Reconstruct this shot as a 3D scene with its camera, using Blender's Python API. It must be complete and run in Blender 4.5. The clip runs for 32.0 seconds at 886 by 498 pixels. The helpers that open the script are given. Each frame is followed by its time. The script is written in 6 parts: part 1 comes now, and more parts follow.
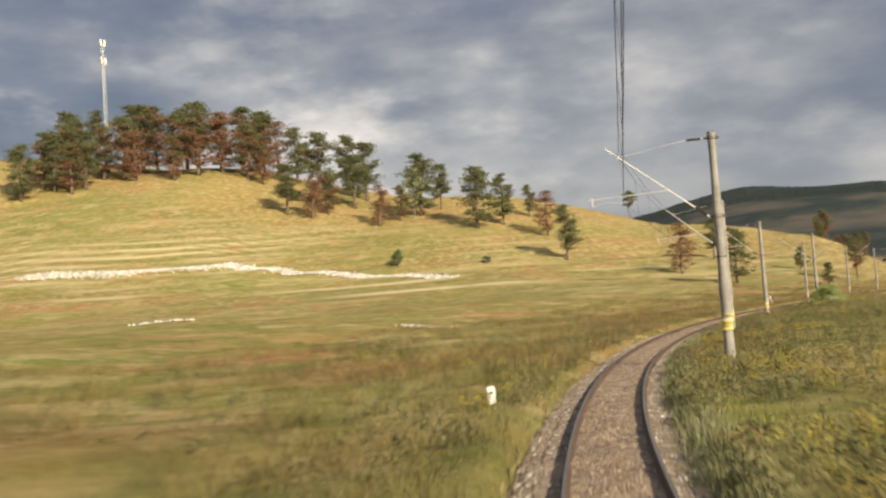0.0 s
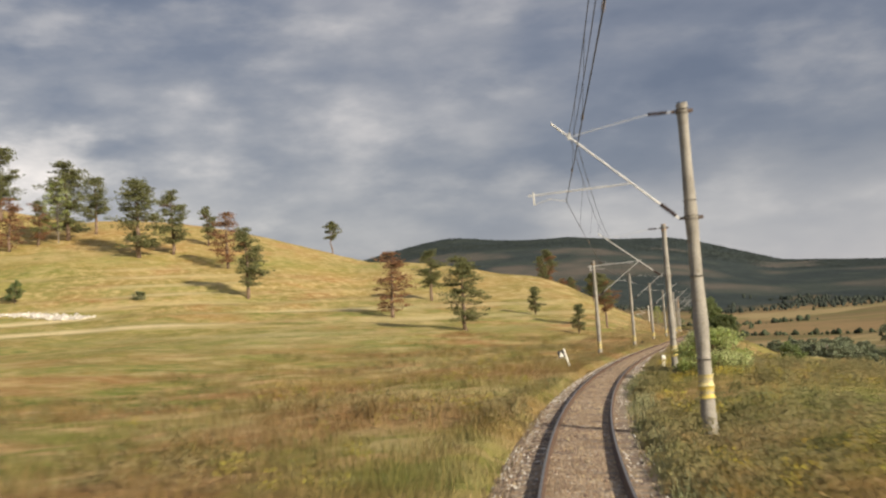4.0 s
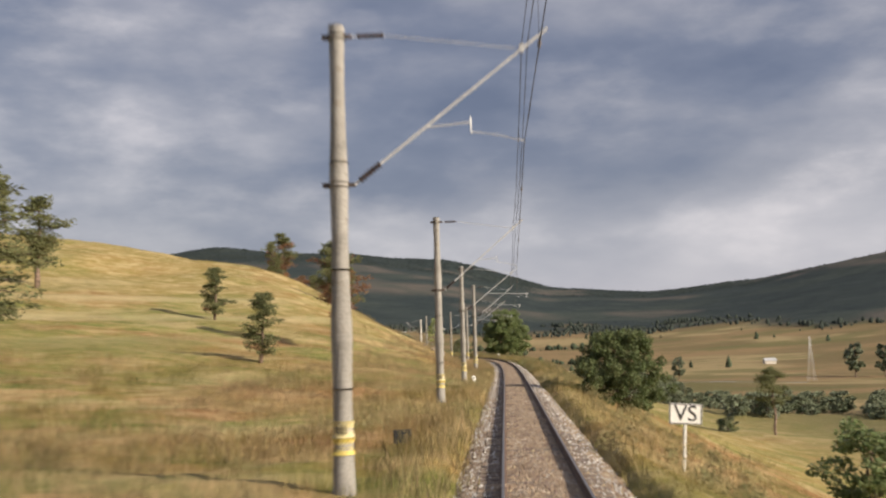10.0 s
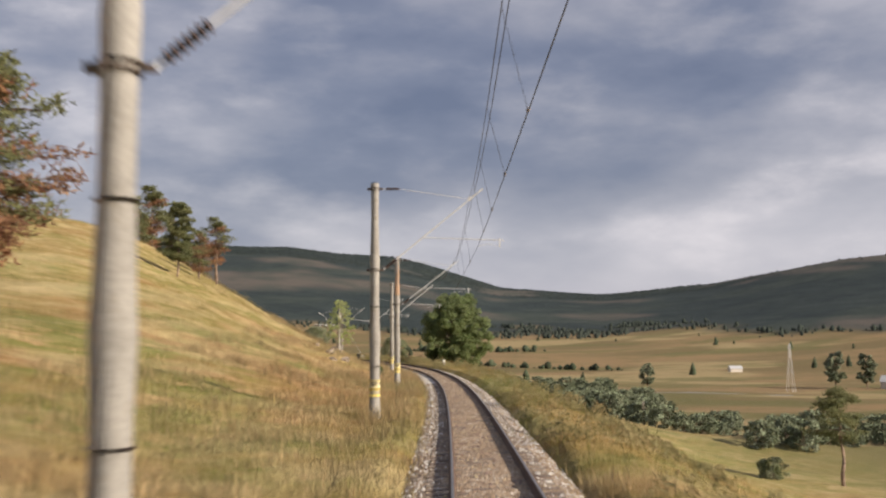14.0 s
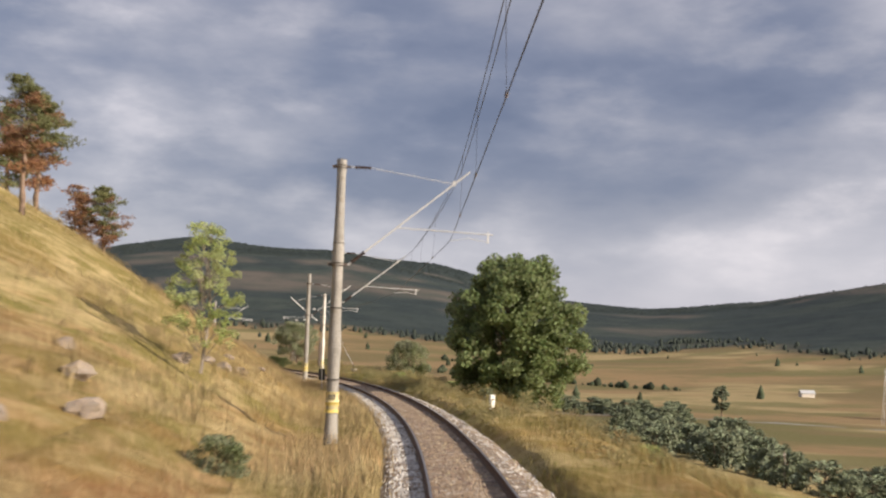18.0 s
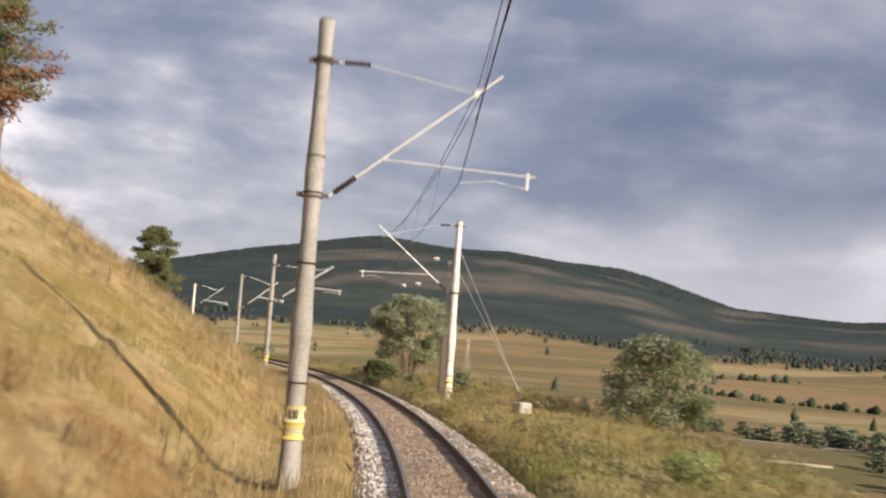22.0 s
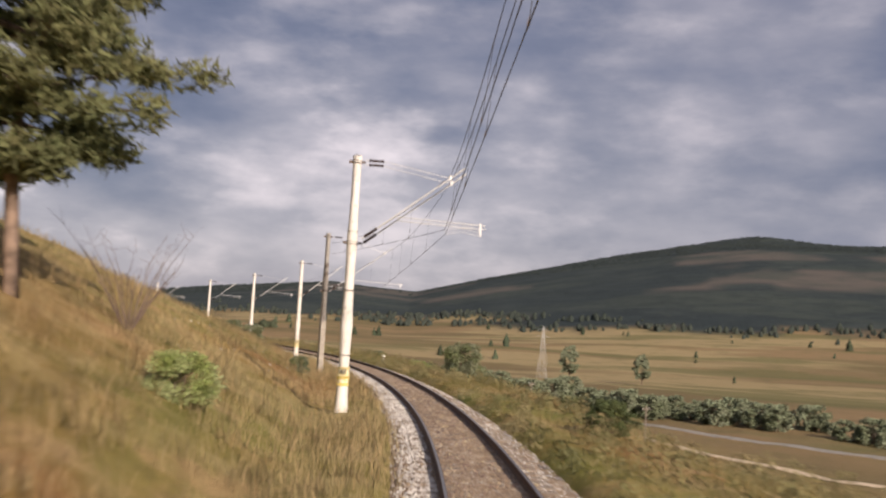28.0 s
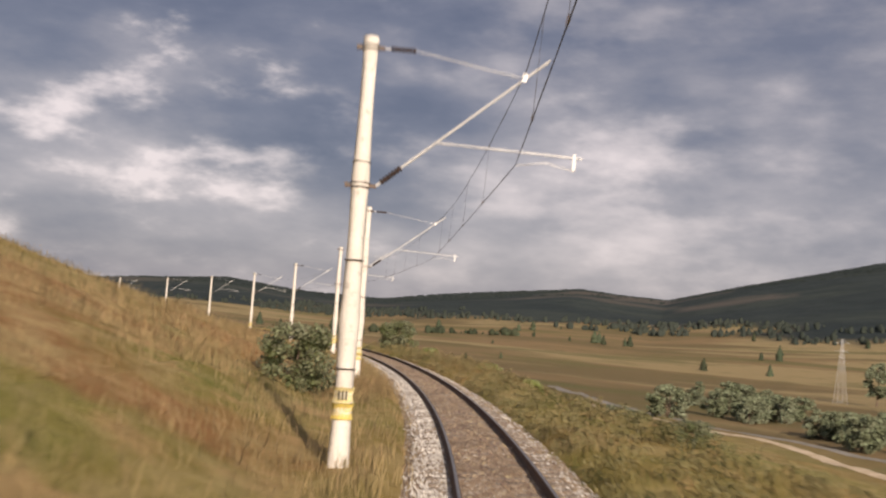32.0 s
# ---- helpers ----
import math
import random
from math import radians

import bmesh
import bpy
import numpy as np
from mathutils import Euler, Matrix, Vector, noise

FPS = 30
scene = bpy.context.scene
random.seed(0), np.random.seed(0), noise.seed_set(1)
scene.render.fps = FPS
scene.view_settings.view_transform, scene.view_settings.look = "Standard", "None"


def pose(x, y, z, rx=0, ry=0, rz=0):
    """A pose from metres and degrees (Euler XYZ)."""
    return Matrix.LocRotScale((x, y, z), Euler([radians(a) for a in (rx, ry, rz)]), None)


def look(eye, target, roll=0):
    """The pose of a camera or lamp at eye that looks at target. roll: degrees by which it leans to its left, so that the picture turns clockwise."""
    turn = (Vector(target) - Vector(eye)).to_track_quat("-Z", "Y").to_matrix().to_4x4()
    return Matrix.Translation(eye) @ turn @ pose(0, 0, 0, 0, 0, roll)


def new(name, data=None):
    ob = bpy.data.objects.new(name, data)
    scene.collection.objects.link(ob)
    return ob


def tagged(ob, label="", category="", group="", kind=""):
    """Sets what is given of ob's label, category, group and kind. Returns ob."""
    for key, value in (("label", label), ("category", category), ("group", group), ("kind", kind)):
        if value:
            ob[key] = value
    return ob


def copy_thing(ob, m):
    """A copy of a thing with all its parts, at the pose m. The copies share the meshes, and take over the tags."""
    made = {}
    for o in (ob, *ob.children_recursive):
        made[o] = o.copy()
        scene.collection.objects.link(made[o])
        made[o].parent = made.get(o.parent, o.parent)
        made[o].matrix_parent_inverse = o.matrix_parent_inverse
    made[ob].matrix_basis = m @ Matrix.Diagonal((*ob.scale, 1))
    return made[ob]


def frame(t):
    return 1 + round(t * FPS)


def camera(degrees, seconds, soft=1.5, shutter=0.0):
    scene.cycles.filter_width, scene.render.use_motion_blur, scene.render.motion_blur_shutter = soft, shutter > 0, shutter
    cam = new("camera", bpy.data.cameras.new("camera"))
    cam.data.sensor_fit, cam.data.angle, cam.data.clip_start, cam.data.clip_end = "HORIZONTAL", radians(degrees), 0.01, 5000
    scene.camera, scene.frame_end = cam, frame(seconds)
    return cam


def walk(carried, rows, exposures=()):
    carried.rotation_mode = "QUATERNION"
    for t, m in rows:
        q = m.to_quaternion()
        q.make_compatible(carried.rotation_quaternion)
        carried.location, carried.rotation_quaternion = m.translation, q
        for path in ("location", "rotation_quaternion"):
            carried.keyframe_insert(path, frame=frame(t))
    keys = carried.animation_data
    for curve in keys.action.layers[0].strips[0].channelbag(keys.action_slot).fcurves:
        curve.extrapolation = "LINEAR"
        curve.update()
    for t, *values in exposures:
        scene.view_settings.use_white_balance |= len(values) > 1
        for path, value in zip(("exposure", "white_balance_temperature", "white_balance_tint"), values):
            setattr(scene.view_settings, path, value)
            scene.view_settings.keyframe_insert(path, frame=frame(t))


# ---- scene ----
EXPO = 0.40
# seconds, stops, kelvin, tint
EXPOSE = [(0.0, 0.0, 6850, 8), (7.0, 0.0, 6500, 10), (13.0, .08, 6320, 14), (17.0, .13, 6320, 14), (21.0, .33, 6320, 15), (23.0, .20, 6320, 16), (25.0, .22, 6330, 17), (28.0, -.12, 6380, 20), (30.0, -.24, 6500, 19), (32.0, -.26, 6620, 18)]
cam = camera(45.88, 32.0, soft=2.3, shutter=0.5)
# seconds, place, tilt, lean and turn of the camera in the cab
ROWS = [
    (0.0, -0.78, 0.00, 2.69, 93.64, 4.09, 3.70),
    (0.5, -0.57, 8.93, 2.75, 94.32, 1.39, 1.65),
    (1.0, -0.00, 17.83, 2.81, 95.97, 1.98, -2.58),
    (1.5, 0.90, 26.71, 2.87, 96.98, 1.69, -5.04),
    (2.0, 2.10, 35.56, 2.93, 96.65, 2.83, -7.08),
    (2.5, 3.61, 44.34, 2.99, 95.23, 2.87, -8.12),
    (3.0, 5.39, 53.03, 3.05, 95.51, 3.04, -9.48),
    (3.5, 7.42, 61.63, 3.11, 95.50, 3.38, -11.17),
    (4.0, 9.70, 70.14, 3.17, 95.19, 3.80, -12.20),
    (4.5, 12.23, 78.60, 3.23, 94.89, 4.13, -13.15),
    (5.0, 15.00, 87.06, 3.29, 94.58, 4.38, -14.03),
    (5.5, 18.02, 95.54, 3.35, 94.28, 4.62, -14.82),
    (6.0, 21.26, 104.02, 3.41, 94.60, 4.71, -16.16),
    (6.5, 24.71, 112.48, 3.46, 94.90, 4.23, -17.43),
    (7.0, 28.35, 120.93, 3.52, 95.06, 3.92, -18.77),
    (7.5, 32.15, 129.37, 3.58, 95.33, 3.43, -20.26),
    (8.0, 36.10, 137.79, 3.64, 95.49, 3.07, -21.36),
    (8.5, 40.15, 146.16, 3.70, 95.53, 2.52, -22.34),
    (9.0, 44.27, 154.41, 3.76, 95.60, 2.33, -23.19),
    (9.5, 48.42, 162.56, 3.82, 95.56, 1.98, -23.97),
    (10.0, 52.59, 170.61, 3.88, 95.60, 1.56, -24.68),
    (10.5, 56.73, 178.50, 3.94, 95.55, 1.22, -25.25),
    (11.0, 60.78, 186.17, 3.99, 95.58, 0.67, -25.68),
    (11.5, 64.73, 193.61, 4.05, 95.57, 0.68, -26.11),
    (12.0, 68.58, 200.83, 4.10, 95.58, 0.51, -26.33),
    (12.5, 72.37, 207.96, 4.16, 95.52, 0.42, -26.51),
    (13.0, 76.19, 215.13, 4.21, 95.53, 0.47, -26.80),
    (13.5, 80.02, 222.34, 4.27, 95.54, 0.44, -27.14),
    (14.0, 83.87, 229.59, 4.32, 95.53, 0.30, -27.52),
    (14.5, 87.74, 236.90, 4.38, 95.46, 0.17, -27.92),
    (15.0, 91.63, 244.27, 4.44, 95.53, -0.11, -27.66),
    (15.5, 95.54, 251.71, 4.49, 95.60, -0.39, -27.36),
    (16.0, 99.47, 259.23, 4.55, 95.67, -0.70, -27.00),
    (16.5, 103.38, 266.80, 4.61, 95.74, -1.04, -26.54),
    (17.0, 107.25, 274.40, 4.67, 95.89, -1.16, -26.03),
    (17.5, 111.06, 282.05, 4.72, 95.97, -1.56, -25.62),
    (18.0, 114.79, 289.74, 4.78, 96.03, -1.76, -25.36),
    (18.5, 118.40, 297.47, 4.83, 96.05, -2.28, -25.15),
    (19.0, 121.87, 305.22, 4.89, 96.10, -2.92, -24.89),
    (19.5, 125.17, 313.00, 4.95, 96.10, -3.23, -24.34),
    (20.0, 128.29, 320.82, 5.00, 96.02, -3.79, -22.15),
    (20.5, 131.21, 328.67, 5.06, 95.99, -3.90, -20.43),
    (21.0, 133.92, 336.56, 5.12, 95.91, -4.47, -18.68),
    (21.5, 136.41, 344.49, 5.18, 95.80, -4.35, -17.27),
    (22.0, 138.70, 352.44, 5.24, 95.79, -4.08, -15.62),
    (22.5, 140.77, 360.45, 5.30, 95.74, -4.03, -14.35),
    (23.0, 142.63, 368.53, 5.36, 95.72, -3.76, -13.16),
    (23.5, 144.28, 376.68, 5.42, 95.76, -3.93, -11.89),
    (24.0, 145.72, 384.90, 5.49, 95.66, -3.47, -10.31),
    (24.5, 146.95, 393.21, 5.55, 95.48, -3.76, -7.51),
    (25.0, 147.98, 401.67, 5.61, 95.27, -3.34, -5.51),
    (25.5, 148.80, 410.26, 5.68, 95.24, -3.57, -3.78),
    (26.0, 149.40, 418.99, 5.75, 95.21, -3.48, -2.15),
    (26.5, 149.79, 427.82, 5.81, 95.17, -3.38, -0.52),
    (27.0, 149.95, 436.76, 5.88, 95.14, -3.28, 1.15),
    (27.5, 149.87, 445.80, 5.95, 95.11, -3.18, 2.85),
    (28.0, 149.54, 454.92, 6.02, 95.05, -3.34, 4.53),
    (28.5, 148.95, 464.04, 6.09, 95.05, -2.92, 6.21),
    (29.0, 148.09, 473.09, 6.16, 95.09, -2.82, 7.92),
    (29.5, 146.97, 482.05, 6.23, 95.08, -3.12, 9.68),
    (30.0, 145.61, 490.92, 6.29, 94.94, -3.52, 11.30),
    (30.5, 144.01, 499.72, 6.36, 94.86, -3.39, 12.93),
    (31.0, 142.18, 508.46, 6.42, 94.81, -3.66, 14.62),
    (31.5, 140.11, 517.13, 6.48, 94.89, -3.89, 16.31),
    (32.0, 137.80, 525.73, 6.55, 94.67, -4.13, 18.04),
]
walk(cam, [(r[0], pose(*r[1:])) for r in ROWS], exposures=[(t, EXPO + e, k, g) for t, e, k, g in EXPOSE])

# ---- daylight: low sun from the right and behind, broken cloud ----
SUN_UP, SUN_AZ = 24.0, -145.0  # degrees above the land; heading of the sun, left of +y


def make_world():
    w = bpy.data.worlds.new("world")
    scene.world = w
    w.use_nodes = True
    nt = w.node_tree
    nt.nodes.clear()
    N, L = nt.nodes.new, nt.links.new
    sky = N("ShaderNodeTexSky")
    sky.sky_type, sky.sun_disc = "NISHITA", False
    sky.sun_elevation, sky.sun_rotation = radians(SUN_UP), radians(-SUN_AZ)
    sky.air_density, sky.dust_density = 1.2, 1.5
    dim = N("ShaderNodeVectorMath")
    dim.operation = "SCALE"
    dim.inputs["Scale"].default_value = 0.10
    L(sky.outputs[0], dim.inputs[0])
    co = N("ShaderNodeTexCoord")
    sep = N("ShaderNodeSeparateXYZ")
    L(co.outputs["Generated"], sep.inputs[0])
    # flat cloud sheet seen in perspective
    add = N("ShaderNodeMath")
    add.operation, add.inputs[1].default_value = "ADD", 0.27
    mx = N("ShaderNodeMath")
    mx.operation, mx.inputs[1].default_value = "MAXIMUM", 0.0
    L(sep.outputs["Z"], mx.inputs[0])
    L(mx.outputs[0], add.inputs[0])
    div = N("ShaderNodeVectorMath")
    div.operation = "DIVIDE"
    comb = N("ShaderNodeCombineXYZ")
    comb.inputs["Z"].default_value = 1.0
    L(add.outputs[0], comb.inputs["X"])
    L(add.outputs[0], comb.inputs["Y"])
    L(co.outputs["Generated"], div.inputs[0])
    L(comb.outputs[0], div.inputs[1])
    flat = N("ShaderNodeVectorMath")
    flat.operation = "MULTIPLY"
    flat.inputs[1].default_value = (1, 1, 0)
    L(div.outputs[0], flat.inputs[0])

    def noise_at(scale, detail, rough, dist, shift):
        m = N("ShaderNodeVectorMath")
        m.operation = "ADD"
        m.inputs[1].default_value = (shift, shift * .7, 0)
        L(flat.outputs[0], m.inputs[0])
        t = N("ShaderNodeTexNoise")
        t.inputs["Scale"].default_value, t.inputs["Detail"].default_value = scale, detail
        t.inputs["Roughness"].default_value, t.inputs["Distortion"].default_value = rough, dist
        L(m.outputs[0], t.inputs["Vector"])
        return t

    n1 = noise_at(1.0, 6, .48, .15, 3.1)
    soft = N("ShaderNodeMapping")
    soft.inputs["Scale"].default_value, soft.inputs["Location"].default_value = (1, 1, 2.6), (5.1, 2.3, .4)
    L(co.outputs["Generated"], soft.inputs["Vector"])
    n2 = N("ShaderNodeTexNoise")
    n2.inputs["Scale"].default_value, n2.inputs["Detail"].default_value, n2.inputs["Roughness"].default_value = 4.6, 6, .50
    L(soft.outputs[0], n2.inputs["Vector"])
    mix = N("ShaderNodeMix")
    mix.data_type = "FLOAT"
    mix.inputs["Factor"].default_value = 0.55
    L(n1.outputs["Fac"], mix.inputs[2])
    L(n2.outputs["Fac"], mix.inputs[3])

    def math_of(op, a, c):
        m = N("ShaderNodeMath")
        m.operation = op
        for i, v in ((0, a), (1, c)):
            if isinstance(v, (int, float)):
                m.inputs[i].default_value = v
            else:
                L(v, m.inputs[i])
        return m.outputs[0]

    def facing(az, up, lo, hi):
        """0 to 1 towards one heading of the sky (degrees left of +y)."""
        d = N("ShaderNodeVectorMath")
        d.operation = "DOT_PRODUCT"
        d.inputs[1].default_value = (-math.sin(radians(az)) * math.cos(radians(up)), math.cos(radians(az)) * math.cos(radians(up)), math.sin(radians(up)))
        L(co.outputs["Generated"], d.inputs[0])
        m = N("ShaderNodeMapRange")
        m.interpolation_type = "SMOOTHSTEP"
        m.inputs["From Min"].default_value, m.inputs["From Max"].default_value = math.cos(radians(lo)), math.cos(radians(hi))
        L(d.outputs["Value"], m.inputs["Value"])
        return m.outputs[0]

    # heaped cloud low over the hills, and a heavy bank towards the east
    heap = N("ShaderNodeTexNoise")
    mp = N("ShaderNodeMapping")
    mp.inputs["Scale"].default_value, mp.inputs["Location"].default_value = (1, 1, 2.3), (2.2, .4, 1.1)
    L(co.outputs["Generated"], mp.inputs["Vector"])
    L(mp.outputs[0], heap.inputs["Vector"])
    heap.inputs["Scale"].default_value, heap.inputs["Detail"].default_value, heap.inputs["Roughness"].default_value = 8.5, 8, .53
    puff = N("ShaderNodeMapRange")
    puff.interpolation_type = "SMOOTHSTEP"
    puff.inputs["From Min"].default_value, puff.inputs["From Max"].default_value = .47, .74
    puff.inputs["To Max"].default_value = .075
    L(heap.outputs["Fac"], puff.inputs["Value"])
    shade = math_of("MULTIPLY", facing(-37, 11, 20, 5), -.075)
    glow = math_of("MULTIPLY", facing(-11, 14, 18, 4), -.06)
    pale = math_of("MULTIPLY", facing(6, 16, 22, 6), .03)
    glow = math_of("ADD", glow, pale)
    high = math_of("MULTIPLY", facing(-43, 22, 15, 3), .09)
    lit = math_of("MULTIPLY", puff.outputs[0], math_of("ADD", math_of("MULTIPLY", facing(38, 12, 24, 8), 1.2), 1.0))
    crisp = N("ShaderNodeMapRange")
    crisp.interpolation_type = "SMOOTHSTEP"
    crisp.inputs["From Min"].default_value, crisp.inputs["From Max"].default_value = .50, .68
    L(heap.outputs["Fac"], crisp.inputs["Value"])
    lit = math_of("ADD", lit, math_of("MULTIPLY", math_of("MULTIPLY", crisp.outputs[0], facing(39, 9, 22, 7)), .14))
    lit = math_of("ADD", lit, math_of("MULTIPLY", math_of("MULTIPLY", facing(31.5, 16.5, 7.5, 2), math_of("ADD", crisp.outputs[0], .35)), .20))
    lit = math_of("ADD", lit, math_of("MULTIPLY", math_of("MULTIPLY", facing(8, 11.5, 6, 1.5), math_of("ADD", crisp.outputs[0], .4)), .055))
    lit = math_of("ADD", lit, math_of("MULTIPLY", facing(13, 7, 8, 2), .05))
    relief = math_of("MULTIPLY", math_of("SUBTRACT", heap.outputs["Fac"], .5), math_of("ADD", math_of("MULTIPLY", facing(22, 10, 40, 14), .28), .10))
    lit = math_of("ADD", lit, relief)
    lit = math_of("ADD", lit, math_of("MULTIPLY", math_of("SUBTRACT", mix.outputs[0], .5), .15))
    fac = math_of("ADD", math_of("ADD", mix.outputs[0], lit), math_of("ADD", math_of("ADD", shade, high), glow))
    ramp = N("ShaderNodeValToRGB")
    e = ramp.color_ramp.elements
    e[0].position, e[0].color = .34, (.105, .122, .178, 1)
    e[1].position, e[1].color = .86, (.78, .715, .69, 1)
    for p, c in ((.43, (.150, .165, .218, 1)), (.51, (.228, .233, .272, 1)), (.60, (.335, .328, .352, 1)), (.70, (.50, .472, .475, 1))):
        k = e.new(p)
        k.color = c
    # paler towards the land
    low = N("ShaderNodeMapRange")
    low.inputs["From Min"].default_value, low.inputs["From Max"].default_value = 0.015, 0.15
    low.inputs["To Min"].default_value, low.inputs["To Max"].default_value = 0.85, 0.0
    L(sep.outputs["Z"], low.inputs["Value"])
    hz = N("ShaderNodeMix")
    hz.data_type = "RGBA"
    hz.inputs[7].default_value = (.52, .50, .525, 1)
    strip = N("ShaderNodeMapRange")
    strip.interpolation_type = "SMOOTHSTEP"
    strip.inputs["From Min"].default_value, strip.inputs["From Max"].default_value = .20, .09
    L(math_of("ADD", sep.outputs["Z"], math_of("MULTIPLY", math_of("SUBTRACT", mix.outputs[0], .5), .25)), strip.inputs["Value"])
    bright = math_of("MULTIPLY", math_of("MULTIPLY", strip.outputs[0], facing(-46, 5, 30, 6)), .16)
    fac2 = math_of("ADD", fac, bright)
    L(fac2, ramp.inputs[0])
    clear = math_of("ADD", math_of("MULTIPLY", facing(-40, 4, 34, 8), .70), .25)
    L(math_of("MULTIPLY", low.outputs[0], clear), hz.inputs["Factor"])
    L(ramp.outputs[0], hz.inputs[6])
    # a little clear sky shows through the thinnest cloud
    gap = N("ShaderNodeMix")
    gap.data_type = "RGBA"
    gap.inputs["Factor"].default_value = 0.12
    L(hz.outputs[2], gap.inputs[6])
    L(dim.outputs[0], gap.inputs[7])
    bg, out = N("ShaderNodeBackground"), N("ShaderNodeOutputWorld")
    bg.inputs["Strength"].default_value = 1.0
    L(gap.outputs[2], bg.inputs["Color"])
    L(bg.outputs[0], out.inputs["Surface"])


make_world()
lamp = bpy.data.lights.new("sun", "SUN")
lamp.energy, lamp.angle, lamp.color = 5.0, radians(2.0), (1.0, .86, .66)
sun = new("sun", lamp)
sun.matrix_world = look((math.cos(radians(SUN_UP)) * -math.sin(radians(SUN_AZ)) * 100, math.cos(radians(SUN_UP)) * math.cos(radians(SUN_AZ)) * 100, math.sin(radians(SUN_UP)) * 100), (0, 0, 0))

# ---- materials ----
def material(name, base, rough=.8, metal=0.0, alt=None, scale=6.0, fine=0.0, bump=0.0, bump_scale=30.0, vary=0.0, island=False, through_light=0.0, worn=None, spec=.5, upward=0.0):
    """Two-scale procedural surface: base to alt by broad noise, fine grain, relief, and a shift from piece to piece."""
    m = bpy.data.materials.new(name)
    m.use_nodes = True
    nt = m.node_tree
    b = nt.nodes["Principled BSDF"]
    N, L = nt.nodes.new, nt.links.new
    b.inputs["Roughness"].default_value, b.inputs["Metallic"].default_value = rough, metal
    b.inputs["Specular IOR Level"].default_value = spec
    co = N("ShaderNodeTexCoord")

    def noise_at(s, d=4):
        t = N("ShaderNodeTexNoise")
        t.inputs["Scale"].default_value, t.inputs["Detail"].default_value = s, d
        L(co.outputs["Object"], t.inputs["Vector"])
        return t

    def mixed(fac, a, c, mode="MIX"):
        x = N("ShaderNodeMix")
        x.data_type, x.blend_type = "RGBA", mode
        if isinstance(fac, float):
            x.inputs["Factor"].default_value = fac
        else:
            L(fac, x.inputs["Factor"])
        for i, v in ((6, a), (7, c)):
            if isinstance(v, tuple):
                x.inputs[i].default_value = (*v, 1)
            else:
                L(v, x.inputs[i])
        return x.outputs[2]

    def ramped(fac, lo, hi):
        r = N("ShaderNodeMapRange")
        r.inputs["From Min"].default_value, r.inputs["From Max"].default_value = lo, hi
        L(fac, r.inputs["Value"])
        return r.outputs[0]

    col = tuple(base)
    if alt:
        col = mixed(ramped(noise_at(scale).outputs["Fac"], .38, .62), col, tuple(alt))
    if worn:
        col = mixed(ramped(noise_at(scale * 3.1, 6).outputs["Fac"], .58, .70), col, tuple(worn))
    if fine:
        col = mixed(fine, col, ramp_grey(N, L, noise_at(scale * 14, 3).outputs["Fac"]), "OVERLAY")
    if vary:
        src = N("ShaderNodeNewGeometry").outputs["Random Per Island"] if island else N("ShaderNodeObjectInfo").outputs["Random"]
        h = N("ShaderNodeHueSaturation")
        mr = N("ShaderNodeMapRange")
        mr.inputs["To Min"].default_value, mr.inputs["To Max"].default_value = 1 - vary, 1 + vary
        L(src, mr.inputs["Value"])
        L(mr.outputs[0], h.inputs["Value"])
        mh = N("ShaderNodeMapRange")
        mh.inputs["To Min"].default_value, mh.inputs["To Max"].default_value = .5 - vary * .06, .5 + vary * .06
        L(src, mh.inputs["Value"])
        L(mh.outputs[0], h.inputs["Hue"])
        if isinstance(col, tuple):
            h.inputs["Color"].default_value = (*col, 1)
        else:
            L(col, h.inputs["Color"])
        col = h.outputs[0]
    if isinstance(col, tuple):
        b.inputs["Base Color"].default_value = (*col, 1)
    else:
        L(col, b.inputs["Base Color"])
    if bump:
        t = N("ShaderNodeBump")
        t.inputs["Strength"].default_value, t.inputs["Distance"].default_value = bump, .02
        L(noise_at(bump_scale, 5).outputs["Fac"], t.inputs["Height"])
        L(t.outputs[0], b.inputs["Normal"])
    if upward:
        # thin blades catch the light of the whole sward, so their normals lean to the sky
        g, mx = N("ShaderNodeNewGeometry"), N("ShaderNodeMix")
        mx.data_type = "VECTOR"
        mx.inputs["Factor"].default_value = upward
        mx.inputs[5].default_value = (0, 0, 1)
        L(g.outputs["Normal"], mx.inputs[4])
        nz = N("ShaderNodeVectorMath")
        nz.operation = "NORMALIZE"
        L(mx.outputs[1], nz.inputs[0])
        L(nz.outputs[0], b.inputs["Normal"])
    if through_light:
        tr, ms, out = N("ShaderNodeBsdfTranslucent"), N("ShaderNodeMixShader"), nt.nodes["Material Output"]
        if isinstance(col, tuple):
            tr.inputs["Color"].default_value = (*col, 1)
        else:
            L(col, tr.inputs["Color"])
        ms.inputs[0].default_value = through_light
        L(b.outputs[0], ms.inputs[1])
        L(tr.outputs[0], ms.inputs[2])
        L(ms.outputs[0], out.inputs["Surface"])
    return m


def ramp_grey(N, L, fac):
    c = N("ShaderNodeCombineColor")
    for i in range(3):
        L(fac, c.inputs[i])
    return c.outputs[0]


